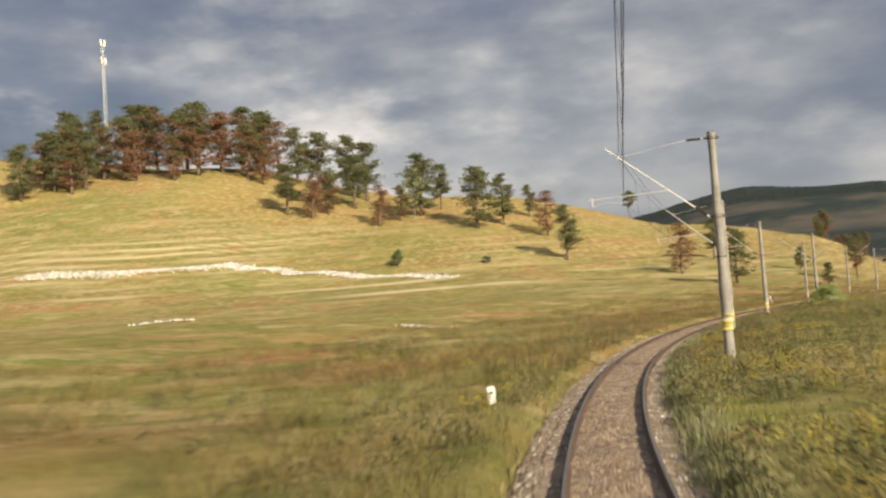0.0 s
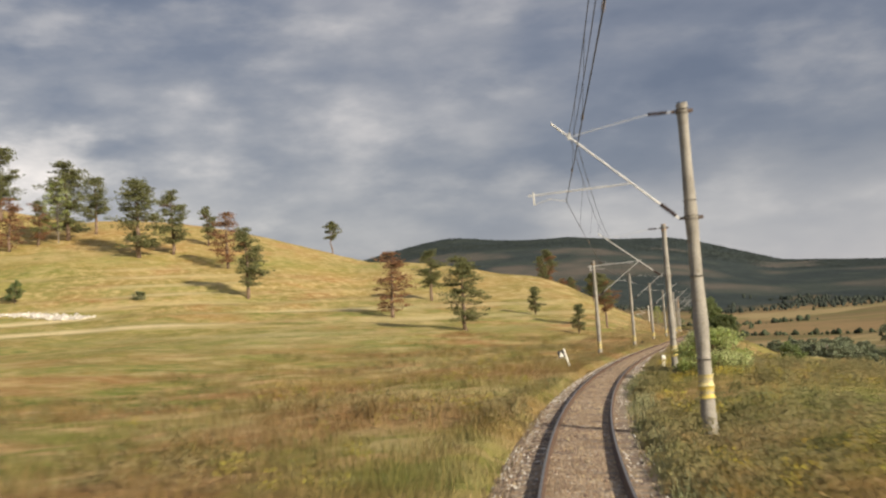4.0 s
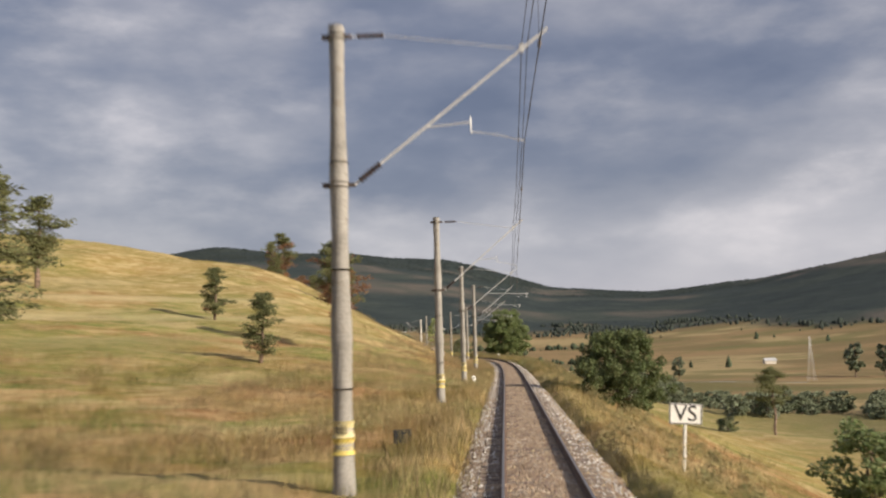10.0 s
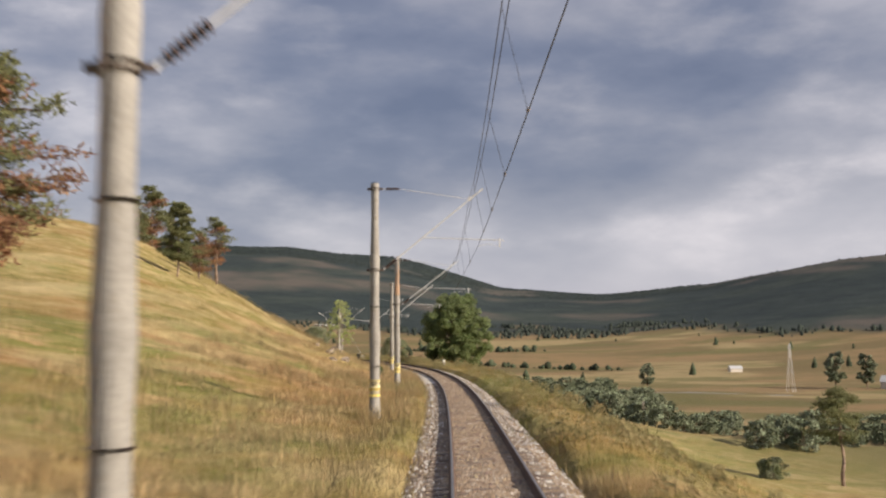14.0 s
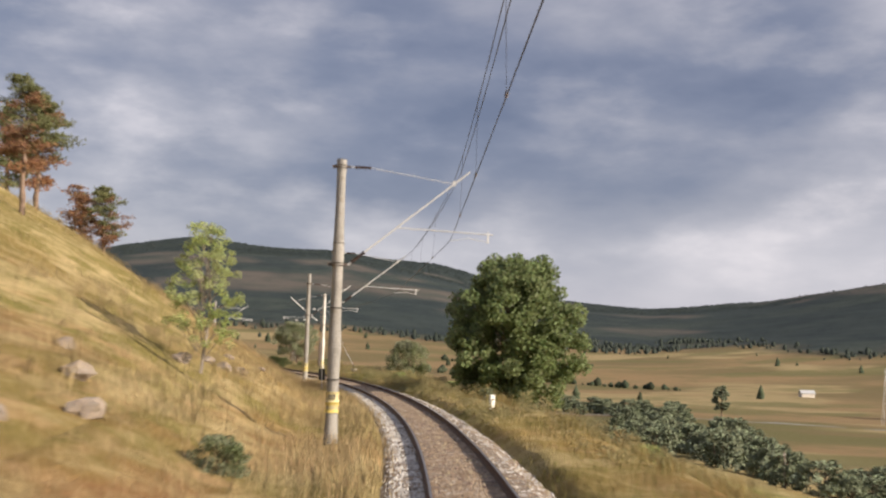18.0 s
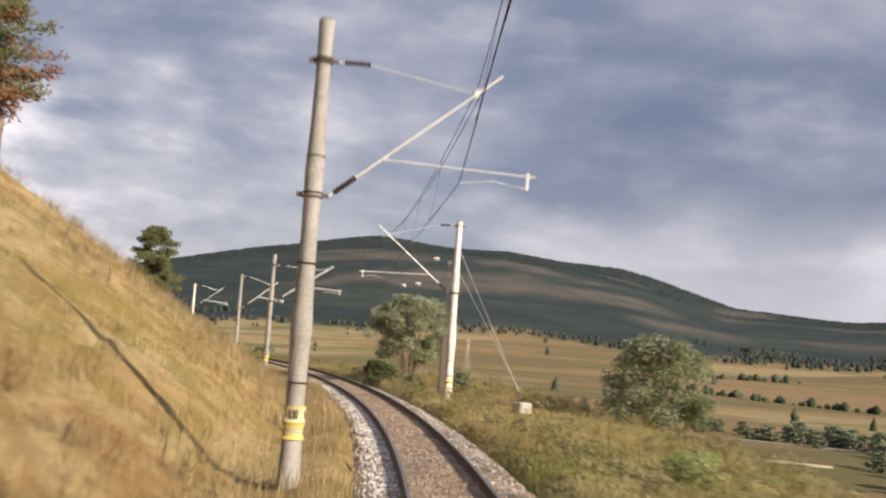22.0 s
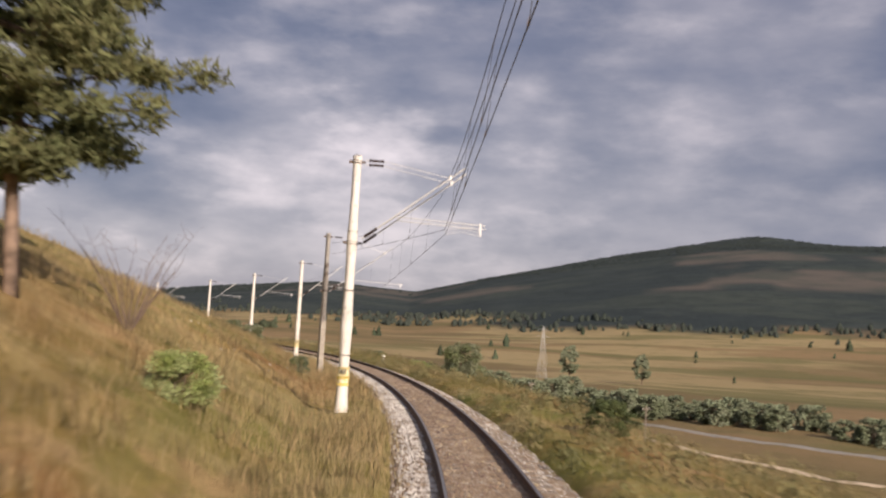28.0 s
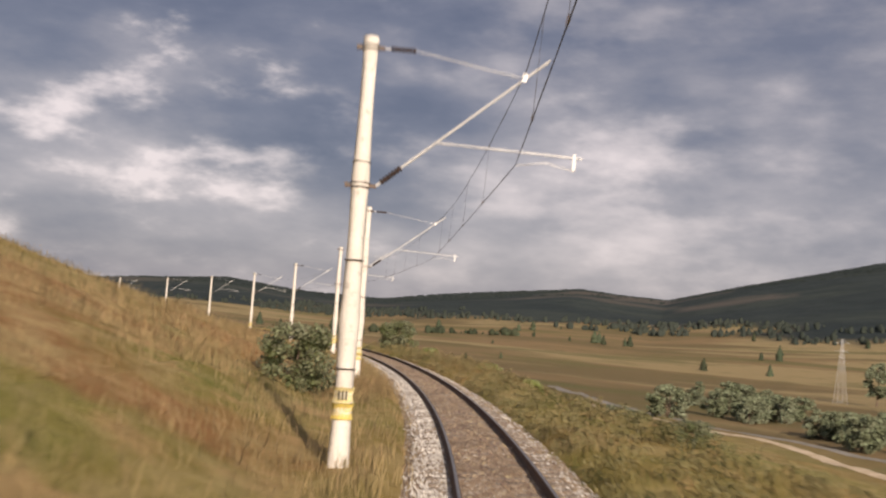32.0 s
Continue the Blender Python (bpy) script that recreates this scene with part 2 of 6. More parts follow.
M = {
    "concrete": material("concrete", (.335, .322, .30), .85, alt=(.25, .24, .222), scale=1.3, fine=.35, bump=.3, bump_scale=60, worn=(.24, .22, .19)),
    "white_concrete": material("whitewashed_concrete", (.74, .72, .68), .8, alt=(.64, .62, .58), scale=1.5, fine=.3, bump=.25, bump_scale=60, worn=(.50, .48, .45)),
    "rust": material("rust", (.25, .115, .055), .9, alt=(.16, .085, .05), scale=5, fine=.4, bump=.3),
    "rusty_cap": material("rusty_concrete", (.43, .25, .15), .9, alt=(.38, .28, .20), scale=3, fine=.3, bump=.3, bump_scale=50),
    "steel": material("galvanised_steel", (.66, .67, .68), .45, .25, alt=(.55, .56, .57), scale=8, fine=.2),
    "dark_steel": material("weathered_steel", (.095, .085, .08), .6, .4, alt=(.14, .10, .08), scale=10, fine=.3),
    "porcelain": material("brown_porcelain", (.085, .06, .055), .25, alt=(.05, .04, .04), scale=12),
    "pale_porcelain": material("white_porcelain", (.75, .75, .73), .3, alt=(.6, .6, .6), scale=12),
    "copper": material("dark_copper_wire", (.075, .065, .06), .6, .3, alt=(.05, .05, .05), scale=3),
    "rail_side": material("rusted_rail", (.085, .055, .042), .85, .1, alt=(.13, .08, .055), scale=4, fine=.4, bump=.2),
    "rail_top": material("polished_rail_head", (.30, .28, .26), .38, .85, alt=(.22, .20, .18), scale=5),
    "sleeper": material("weathered_sleeper", (.155, .12, .095), .9, alt=(.21, .175, .145), scale=5, fine=.4, bump=.4, vary=.25),
    "stones": material("ballast_stones", (.37, .275, .185), .9, alt=(.25, .18, .145), scale=2.0, vary=.6, island=True),
    "white_stones": material("pale_limestone", (.70, .67, .62), .9, alt=(.5, .47, .43), scale=.5, vary=.25, island=True),
    "rock": material("grey_rock", (.22, .175, .14), .95, alt=(.31, .26, .21), scale=2.5, fine=.4, bump=.6, bump_scale=12),
    "white_paint": material("white_paint", (.80, .80, .78), .55, alt=(.72, .72, .69), scale=4, fine=.15),
    "yellow_paint": material("yellow_paint", (.66, .54, .13), .65, alt=(.58, .47, .14), scale=6, fine=.2),
    "faded_yellow": material("faded_yellow_paint", (.66, .58, .28), .7, alt=(.56, .50, .30), scale=5, fine=.25, worn=(.46, .43, .36)),
    "black_paint": material("black_paint", (.025, .025, .028), .55, alt=(.04, .04, .04), scale=6),
    "bars": material("dark_writing", (.10, .085, .05), .7, alt=(.13, .11, .06), scale=9),
    "bark": material("bark", (.115, .085, .065), .95, alt=(.175, .125, .09), scale=5, fine=.4, bump=.7, bump_scale=16),
    "pine_bark": material("pine_bark", (.27, .195, .15), .95, alt=(.12, .085, .065), scale=2.2, fine=.4, bump=.7, bump_scale=14),
    "needles": material("pine_needles", (.165, .182, .088), .75, vary=.3, island=True, through_light=.45, alt=(.21, .215, .10), scale=.35, upward=.3, spec=.2),
    "dead_needles": material("dead_pine_needles", (.33, .175, .10), .85, vary=.40, island=True, through_light=.4, alt=(.24, .14, .085), scale=.4, upward=.3, spec=.2),
    "leaf_dark": material("dark_leaves", (.185, .235, .092), .5, vary=.35, island=True, through_light=.5, alt=(.21, .255, .115), scale=.5, upward=.35, spec=.4),
    "leaf_bush": material("dark_bush_leaves", (.10, .13, .052), .6, vary=.4, island=True, through_light=.4, alt=(.155, .185, .080), scale=.6, upward=.2, spec=.25),
    "leaf_olive": material("olive_leaves", (.185, .215, .098), .6, vary=.45, island=True, through_light=.5, alt=(.31, .325, .22), scale=.9, upward=.2, spec=.3),
    "leaf_silver": material("silvery_willow_leaves", (.215, .245, .125), .6, vary=.4, island=True, through_light=.5, alt=(.38, .395, .28), scale=.9, upward=.25, spec=.3),
    "leaf_bright": material("bright_willow_leaves", (.36, .42, .14), .6, vary=.4, island=True, through_light=.5, alt=(.46, .50, .26), scale=.6, upward=.2, spec=.3),
    "field_leaf": material("field_trees", (.042, .054, .034), .9, vary=.3, island=True, alt=(.062, .075, .046), scale=.02, upward=.2, spec=.1),
    "weed": material("grey_green_weeds", (.205, .215, .11), .75, vary=.35, island=True, through_light=.15, alt=(.28, .27, .15), scale=.25, upward=.5, spec=.2),
    "twig": material("bare_twigs", (.16, .115, .09), .9, alt=(.11, .08, .065), scale=3),
    "yellow_flower": material("yellow_flowers", (.44, .34, .05), .7, vary=.3, island=True, through_light=.12, upward=.6, alt=(.33, .29, .06), scale=.3),
    "far_leaf": material("far_trees", (.036, .046, .040), .9, vary=.10, island=True, alt=(.050, .060, .050), scale=.006, upward=.3, spec=.1),
    # blue-grey of distance haze is mixed into this forest colour
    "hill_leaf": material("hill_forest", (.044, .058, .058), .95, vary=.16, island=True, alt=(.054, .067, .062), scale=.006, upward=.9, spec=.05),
    "mid_leaf": material("valley_bushes", (.135, .158, .092), .85, vary=.45, island=True, alt=(.26, .285, .20), scale=.06, upward=.3, spec=.1),
    "dirt": material("dirt_road", (.56, .46, .33), .95, alt=(.46, .37, .25), scale=.4, fine=.3, bump=.3),
    "asphalt": material("grey_road", (.25, .235, .21), .9, alt=(.19, .18, .16), scale=.5, fine=.3),
    "roof": material("pale_roof", (.48, .50, .52), .6, alt=(.40, .41, .43), scale=.6),
    "wall": material("plaster_wall", (.62, .58, .52), .9, alt=(.52, .48, .43), scale=.6),
    "wood": material("grey_wood", (.20, .17, .14), .9, alt=(.27, .23, .19), scale=4, fine=.3, bump=.3),
    "anchor": material("anchor_concrete", (.42, .39, .34), .9, alt=(.33, .30, .26), scale=3, fine=.3, bump=.4),
}


def ground_material(name="meadow", blade=None):
    """Meadow: straw, green and russet patches at several sizes; fields and woods further off. blade: tint and share of it, for grass that grows out of it."""
    m = bpy.data.materials.new(name)
    m.use_nodes = True
    nt = m.node_tree
    b = nt.nodes["Principled BSDF"]
    N, L = nt.nodes.new, nt.links.new
    b.inputs["Roughness"].default_value, b.inputs["Specular IOR Level"].default_value = .95, .1
    co = N("ShaderNodeTexCoord")

    def tex(s, d=5, rough=.55, stretch=None, shift=0.0):
        src = co.outputs["Object"]
        if stretch or shift:
            mp = N("ShaderNodeMapping")
            mp.inputs["Scale"].default_value = stretch or (1, 1, 1)
            mp.inputs["Location"].default_value = (shift, shift, shift)
            L(src, mp.inputs["Vector"])
            src = mp.outputs[0]
        t = N("ShaderNodeTexNoise")
        t.inputs["Scale"].default_value, t.inputs["Detail"].default_value, t.inputs["Roughness"].default_value = s, d, rough
        L(src, t.inputs["Vector"])
        return t.outputs["Fac"]

    def rng(fac, lo, hi, a=0.0, c=1.0):
        r = N("ShaderNodeMapRange")
        for k, v in (("From Min", lo), ("From Max", hi), ("To Min", a), ("To Max", c)):
            r.inputs[k].default_value = v
        L(fac, r.inputs["Value"])
        return r.outputs[0]

    def mixed(fac, a, c):
        x = N("ShaderNodeMix")
        x.data_type = "RGBA"
        if isinstance(fac, float):
            x.inputs["Factor"].default_value = fac
        else:
            L(fac, x.inputs["Factor"])
        for i, v in ((6, a), (7, c)):
            if isinstance(v, tuple):
                x.inputs[i].default_value = (*v, 1)
            else:
                L(v, x.inputs[i])
        return x.outputs[2]

    def times(a, c):
        x = N("ShaderNodeMath")
        x.operation = "MULTIPLY"
        L(a, x.inputs[0])
        L(c, x.inputs[1])
        return x.outputs[0]

    def attr(name):
        a = N("ShaderNodeAttribute")
        a.attribute_name = name
        return a.outputs["Fac"]

    gold, pale = (.395, .268, .095), (.56, .44, .225)
    olive, green, russet = (.285, .235, .078), (.190, .232, .058), (.36, .20, .088)
    lush, rus = attr("lush"), attr("russet")
    col = mixed(rng(tex(.045, 4), .42, .58), gold, olive)
    col = mixed(rng(attr("terrace"), 0.0, 1.0, 0.0, .72), col, (.215, .200, .064))
    col = mixed(times(rng(tex(.07, 5, .62, shift=31.0, stretch=(1, 1, 3)), .46, .54), lush), col, green)
    col = mixed(times(rng(tex(.028, 5, .6, shift=140.0), .48, .58, 0.0, .8), lush), col, (.275, .285, .080))
    col = mixed(times(rng(tex(.30, 5, .6, shift=61.0, stretch=(1, 1, 2)), .50, .62, 0.0, .6), lush), col, (.42, .37, .125))
    col = mixed(times(rng(tex(.11, 5, .6, shift=301.0, stretch=(1, 1, 3)), .54, .62, 0.0, .8), lush), col, (.57, .46, .24))
    col = mixed(times(rng(tex(.19, 5, .6, shift=401.0, stretch=(1, 1, 3)), .54, .63, 0.0, .8), lush), col, (.145, .185, .05))
    col = mixed(times(rng(tex(.075, 5, .6, shift=77.0), .48, .60), rus), col, russet)
    col = mixed(times(rng(tex(.38, 5, .6, shift=177.0, stretch=(1, 1, 2)), .51, .63, 0.0, .85), rus), col, (.53, .36, .18))
    col = mixed(times(rng(tex(.16, 6, .65, shift=5.0, stretch=(1, 1, 4)), .52, .66, 0.0, .8), attr("band")), col, pale)
    col = mixed(times(rng(tex(.05, 5, .62, shift=19.0, stretch=(.55, .55, 9)), .53, .60, 0.0, .55), attr("terrace")), col, (.50, .41, .21))
    col = mixed(times(rng(tex(.05, 5, .62, shift=219.0, stretch=(.55, .55, 9)), .54, .62, 0.0, .7), attr("terrace")), col, (.24, .235, .085))
    col = mixed(attr("strip"), col, (.66, .56, .34))
    col = mixed(rng(tex(1.3, 6, .72), .46, .68, 0.0, .32), col, (.19, .165, .055))
    col = mixed(times(rng(tex(.45, 6, .68, shift=12.0), .47, .66), rng(lush, .1, .6, .85, .36)), col, pale)
    if blade:
        col = mixed(blade[1], col, blade[0])
        col = mixed(times(rng(attr("tone"), .0, .30, .65, 0.0), lush), col, (.19, .215, .075))
        col = mixed(rng(attr("tone"), .86, 1.0, 0.0, .5), col, (.42, .25, .11))
        h, g = N("ShaderNodeHueSaturation"), N("ShaderNodeNewGeometry")
        L(times(rng(g.outputs["Random Per Island"], 0, 1, .90, 1.16), rng(attr("tone"), 0, .8, .76, 1.20)), h.inputs["Value"])
        L(rng(g.outputs["Random Per Island"], 0, 1, .512, .488), h.inputs["Hue"])
        L(col, h.inputs["Color"])
        col = h.outputs[0]
        L(col, b.inputs["Base Color"])
        # thin blades catch the light of the whole sward, so their normals lean to the sky
        mx, nz = N("ShaderNodeMix"), N("ShaderNodeVectorMath")
        mx.data_type, nz.operation = "VECTOR", "NORMALIZE"
        mx.inputs["Factor"].default_value = .80
        mx.inputs[5].default_value = (0, 0, 1)
        L(g.outputs["Normal"], mx.inputs[4])
        L(mx.outputs[1], nz.inputs[0])
        L(nz.outputs[0], b.inputs["Normal"])
        tr, ms = N("ShaderNodeBsdfTranslucent"), N("ShaderNodeMixShader")
        ms.inputs[0].default_value = .32
        L(col, tr.inputs["Color"])
        L(b.outputs[0], ms.inputs[1])
        L(tr.outputs[0], ms.inputs[2])
        L(ms.outputs[0], nt.nodes["Material Output"].inputs["Surface"])
        return m
    field = mixed(rng(tex(.006, 3, .5, stretch=(.5, 1.6, 1)), .44, .56), (.250, .178, .095), (.175, .136, .070))
    field = mixed(rng(tex(.0045, 3, .5, shift=200.0, stretch=(.6, 1.5, 1)), .53, .57), field, (.31, .245, .130))
    field = mixed(rng(tex(.011, 4, .6, shift=260.0, stretch=(.5, 1.4, 1)), .53, .60, 0.0, .75), field, (.140, .136, .058))
    field = mixed(rng(tex(.05, 5, .65, shift=90.0), .52, .70, 0.0, .6), field, (.13, .125, .055))
    col = mixed(attr("far"), col, field)
    # distance haze and cloud shade are put into the woods' dark blue-grey
    hazed_wood_c = mixed(rng(tex(.010, 6, .6), .42, .62), (.032, .044, .047), (.044, .057, .056))
    hazed_wood_c = mixed(rng(tex(.0042, 5, .6, shift=320.0, stretch=(.7, 1.5, 1)), .52, .58, 0.0, .7), hazed_wood_c, (.058, .072, .062))
    hazed_wood_c = mixed(rng(tex(.022, 7, .78, shift=8.0), .44, .62, 0.0, .7), hazed_wood_c, (.023, .033, .035))
    hazed_wood_c = mixed(rng(tex(.045, 7, .8, shift=88.0), .54, .66, 0.0, .5), hazed_wood_c, (.066, .078, .066))
    open_c = mixed(rng(tex(.012, 5, .6, shift=44.0), .42, .60), (.108, .096, .085), (.070, .076, .067))
    hazed_wood_c = mixed(attr("clearing"), hazed_wood_c, open_c)
    col = mixed(attr("woods"), col, hazed_wood_c)
    L(col, b.inputs["Base Color"])
    bp = N("ShaderNodeBump")
    bp.inputs["Strength"].default_value, bp.inputs["Distance"].default_value = 1.0, .22
    L(tex(5.0, 8, .7), bp.inputs["Height"])
    b2 = N("ShaderNodeBump")
    b2.inputs["Strength"].default_value, b2.inputs["Distance"].default_value = .6, 3.0
    L(times(tex(.09, 6, .7), attr("woods")), b2.inputs["Height"])
    L(bp.outputs[0], b2.inputs["Normal"])
    L(b2.outputs[0], b.inputs["Normal"])
    return m


def ballast_material():
    """Packed ballast: stones of mixed brown, grey and white, darker and rustier close to the rails."""
    m = bpy.data.materials.new("ballast")
    m.use_nodes = True
    nt = m.node_tree
    b = nt.nodes["Principled BSDF"]
    N, L = nt.nodes.new, nt.links.new
    b.inputs["Roughness"].default_value = .92
    co = N("ShaderNodeTexCoord")
    vo = N("ShaderNodeTexVoronoi")
    vo.inputs["Scale"].default_value = 15
    L(co.outputs["Object"], vo.inputs["Vector"])
    sep = N("ShaderNodeSeparateColor")
    L(vo.outputs["Color"], sep.inputs[0])
    ramp = N("ShaderNodeValToRGB")
    e = ramp.color_ramp.elements
    e[0].position, e[0].color = 0.0, (.125, .088, .06, 1)
    e[1].position, e[1].color = 1.0, (.66, .61, .53, 1)
    for p, c in ((.30, (.275, .185, .11, 1)), (.62, (.385, .28, .18, 1)), (.85, (.50, .40, .29, 1))):
        k = e.new(p)
        k.color = c
    L(sep.outputs[0], ramp.inputs[0])
    no = N("ShaderNodeTexNoise")
    no.inputs["Scale"].default_value, no.inputs["Detail"].default_value = .8, 5
    L(co.outputs["Object"], no.inputs["Vector"])
    mr = N("ShaderNodeMapRange")
    mr.inputs["From Min"].default_value, mr.inputs["From Max"].default_value, mr.inputs["To Max"].default_value = .42, .66, .65
    L(no.outputs["Fac"], mr.inputs["Value"])
    mx = N("ShaderNodeMix")
    mx.data_type = "RGBA"
    L(mr.outputs[0], mx.inputs["Factor"])
    L(ramp.outputs[0], mx.inputs[6])
    mx.inputs[7].default_value = (.19, .130, .080, 1)
    L(mx.outputs[2], b.inputs["Base Color"])
    bp = N("ShaderNodeBump")
    bp.inputs["Strength"].default_value, bp.inputs["Distance"].default_value = 1.0, -.05
    L(vo.outputs["Distance"], bp.inputs["Height"])
    L(bp.outputs[0], b.inputs["Normal"])
    return m


M["ballast"] = ballast_material()
M["straw"] = ground_material("dry_grass", ((.67, .52, .30), .55))
M["green_grass"] = ground_material("green_grass", ((.20, .225, .07), .5))
M["herb"] = ground_material("leafy_herbs", ((.36, .355, .20), .50))
M["sward"] = ground_material("meadow_grass", ((.45, .38, .17), .15))
M["meadow"] = ground_material()
# ---- the line of the track: knots every 25 m ----
CURVE = [-5.77, -4.85, -3.93, -3.57, -3.16, -2.63, -1.87, -1.27, -0.64, -0.12, 0.03, 0.09, 0.34, 1.02, 2.05, 2.92, 3.21, 3.22, 3.08, 2.89, 2.97, 3.29, 2.99, 3.08, 2.91, 2.56, 2.56, 2.58, 2.41, 2.23, 2.19, 2.29, 2.47, 2.69, 2.92]  # 1000 / radius, left positive
CANT = [-0.22, 0.83, 2.00, 3.15, 4.01, 4.34, 3.90, 2.92, 1.93, 1.16, 0.60, 0.03, -0.69, -1.58, -2.66, -3.71, -4.39, -4.42, -4.10, -3.77, -3.39, -3.00, -3.11, -3.40, -3.69, -3.90, -4.05, -4.15, -4.23, -4.28, -4.32, -4.34, -4.35, -4.36, -4.37]  # degrees of cross fall
GRADE, KNOT0, KNOT = 0.00723, -25.0, 25.0


def build_line():
    """Track line every metre: place, heading, height and cross fall, with straight run-outs."""
    s = np.arange(-260.0, 1160.0, 1.0)
    kn = KNOT0 + KNOT * np.arange(len(CURVE))
    ka = np.interp(s, kn, CURVE) / 1000.0
    ka[(s < KNOT0)] = CURVE[0] / 2500.0
    ka[s > 850] = 0.0
    th = np.concatenate([[0], np.cumsum((ka[1:] + ka[:-1]) / 2)])
    i0 = int(-s[0])
    th -= th[i0]
    x = np.concatenate([[0], np.cumsum(-(np.sin(th[1:]) + np.sin(th[:-1])) / 2)])
    y = np.concatenate([[0], np.cumsum((np.cos(th[1:]) + np.cos(th[:-1])) / 2)])
    cant = np.radians(np.interp(s, kn, CANT))
    return s, x - x[i0], y - y[i0], GRADE * s, th, cant


LINE = build_line()


def on_line(s):
    """x, y, z, heading and cross fall at a distance along the track."""
    return [np.interp(s, LINE[0], a) for a in LINE[1:]]


def beside(s, d):
    x, y, z, th, c = on_line(s)
    return float(x + np.cos(th) * d), float(y + np.sin(th) * d)


def to_line(x, y):
    """Distance along the track and distance to its right, for arrays of places."""
    x, y = np.asarray(x, float).ravel(), np.asarray(y, float).ravel()
    S, D = np.empty_like(x), np.empty_like(x)
    cs, cx, cy, cth = LINE[0][::6], LINE[1][::6], LINE[2][::6], LINE[4][::6]
    for a in range(0, len(x), 20000):
        px, py = x[a:a + 20000], y[a:a + 20000]
        i = np.argmin((px[:, None] - cx) ** 2 + (py[:, None] - cy) ** 2, axis=1)
        for _ in range(3):
            s0 = cs[i] if _ == 0 else s1
            lx, ly, lth = (np.interp(s0, LINE[0], LINE[k]) for k in (1, 2, 4))
            along = -(px - lx) * np.sin(lth) + (py - ly) * np.cos(lth)
            s1 = np.clip(s0 + np.clip(along, -8, 8), LINE[0][0], LINE[0][-1])
        lx, ly, lth = (np.interp(s1, LINE[0], LINE[k]) for k in (1, 2, 4))
        side = (px - lx) * np.cos(lth) + (py - ly) * np.sin(lth)
        far = np.hypot(px - lx, py - ly)
        S[a:a + 20000], D[a:a + 20000] = s1, np.where(side >= 0, far, -far)
    return S, D


def lumps(x, y, size, seed):
    """Smooth value noise, about -1 to 1."""
    r = np.random.RandomState(seed)
    t = r.rand(64, 64) * 2 - 1
    u, v = x / size, y / size
    i, j = np.floor(u).astype(int), np.floor(v).astype(int)
    f, g = u - i, v - j
    f, g = f * f * (3 - 2 * f), g * g * (3 - 2 * g)
    a, b = t[i % 64, j % 64], t[(i + 1) % 64, j % 64]
    c, d = t[i % 64, (j + 1) % 64], t[(i + 1) % 64, (j + 1) % 64]
    return (a * (1 - f) + b * f) * (1 - g) + (c * (1 - f) + d * f) * g


# crest of the hill on the left of the line: x, y, height, half width
CREST = [(-420, 690, 128, 220), (-245, 545, 93, 165), (-150, 505, 75, 150), (-30, 475, 49, 135), (52, 445, 28, 120), (95, 402, 20, 92), (118, 362, 15, 75)]
# skyline round the valley: heading in degrees left of +y, rise in degrees
SKYLINE = [(-180, 3), (-120, 3), (-90, 4), (-60, 5.2), (-50, 4.5), (-43, 3.45), (-37, 3.08), (-31, 3.35), (-25, 4.95), (-19, 5.8), (-12, 5.9), (-8, 5.5),
           (-3, 4.5), (2, 3.45), (5.5, 2.55), (10, 2.8), (15, 2.2), (20, 1.6), (24, 1.7), (28, 2.1), (34, 1.7), (40, 1.3), (60, 1.8), (90, 3), (180, 3)]
# left cutting: distance along, slope, foot;  right bank: distance along, slope, foot, depth
LEFT = [(-260, .05, 9), (0, .05, 9), (100, .07, 8), (160, .10, 7), (220, .16, 6.5), (280, .25, 6), (330, .38, 5), (360, .50, 4.6), (390, .62, 4.4), (430, .66, 4.2),
        (480, .58, 4.4), (520, .50, 4.4), (560, .36, 4.6), (600, .33, 4.8), (650, .20, 5), (720, .06, 5), (1200, .03, 6)]
RIGHT = [(-260, .02, 6, 3), (60, .03, 6, 3), (130, .09, 5, 8), (190, .37, 2.4, 15), (215, .42, 2.3, 17), (250, .52, 3.2, 19), (320, .52, 4.2, 19), (365, .52, 5.5, 19), (395, .48, 7, 19), (418, .34, 9, 18), (460, .26, 8.5, 17),
         (510, .32, 5, 17), (560, .38, 4.4, 17), (620, .36, 4.4, 17), (700, .22, 5, 14), (1200, .05, 6, 10)]


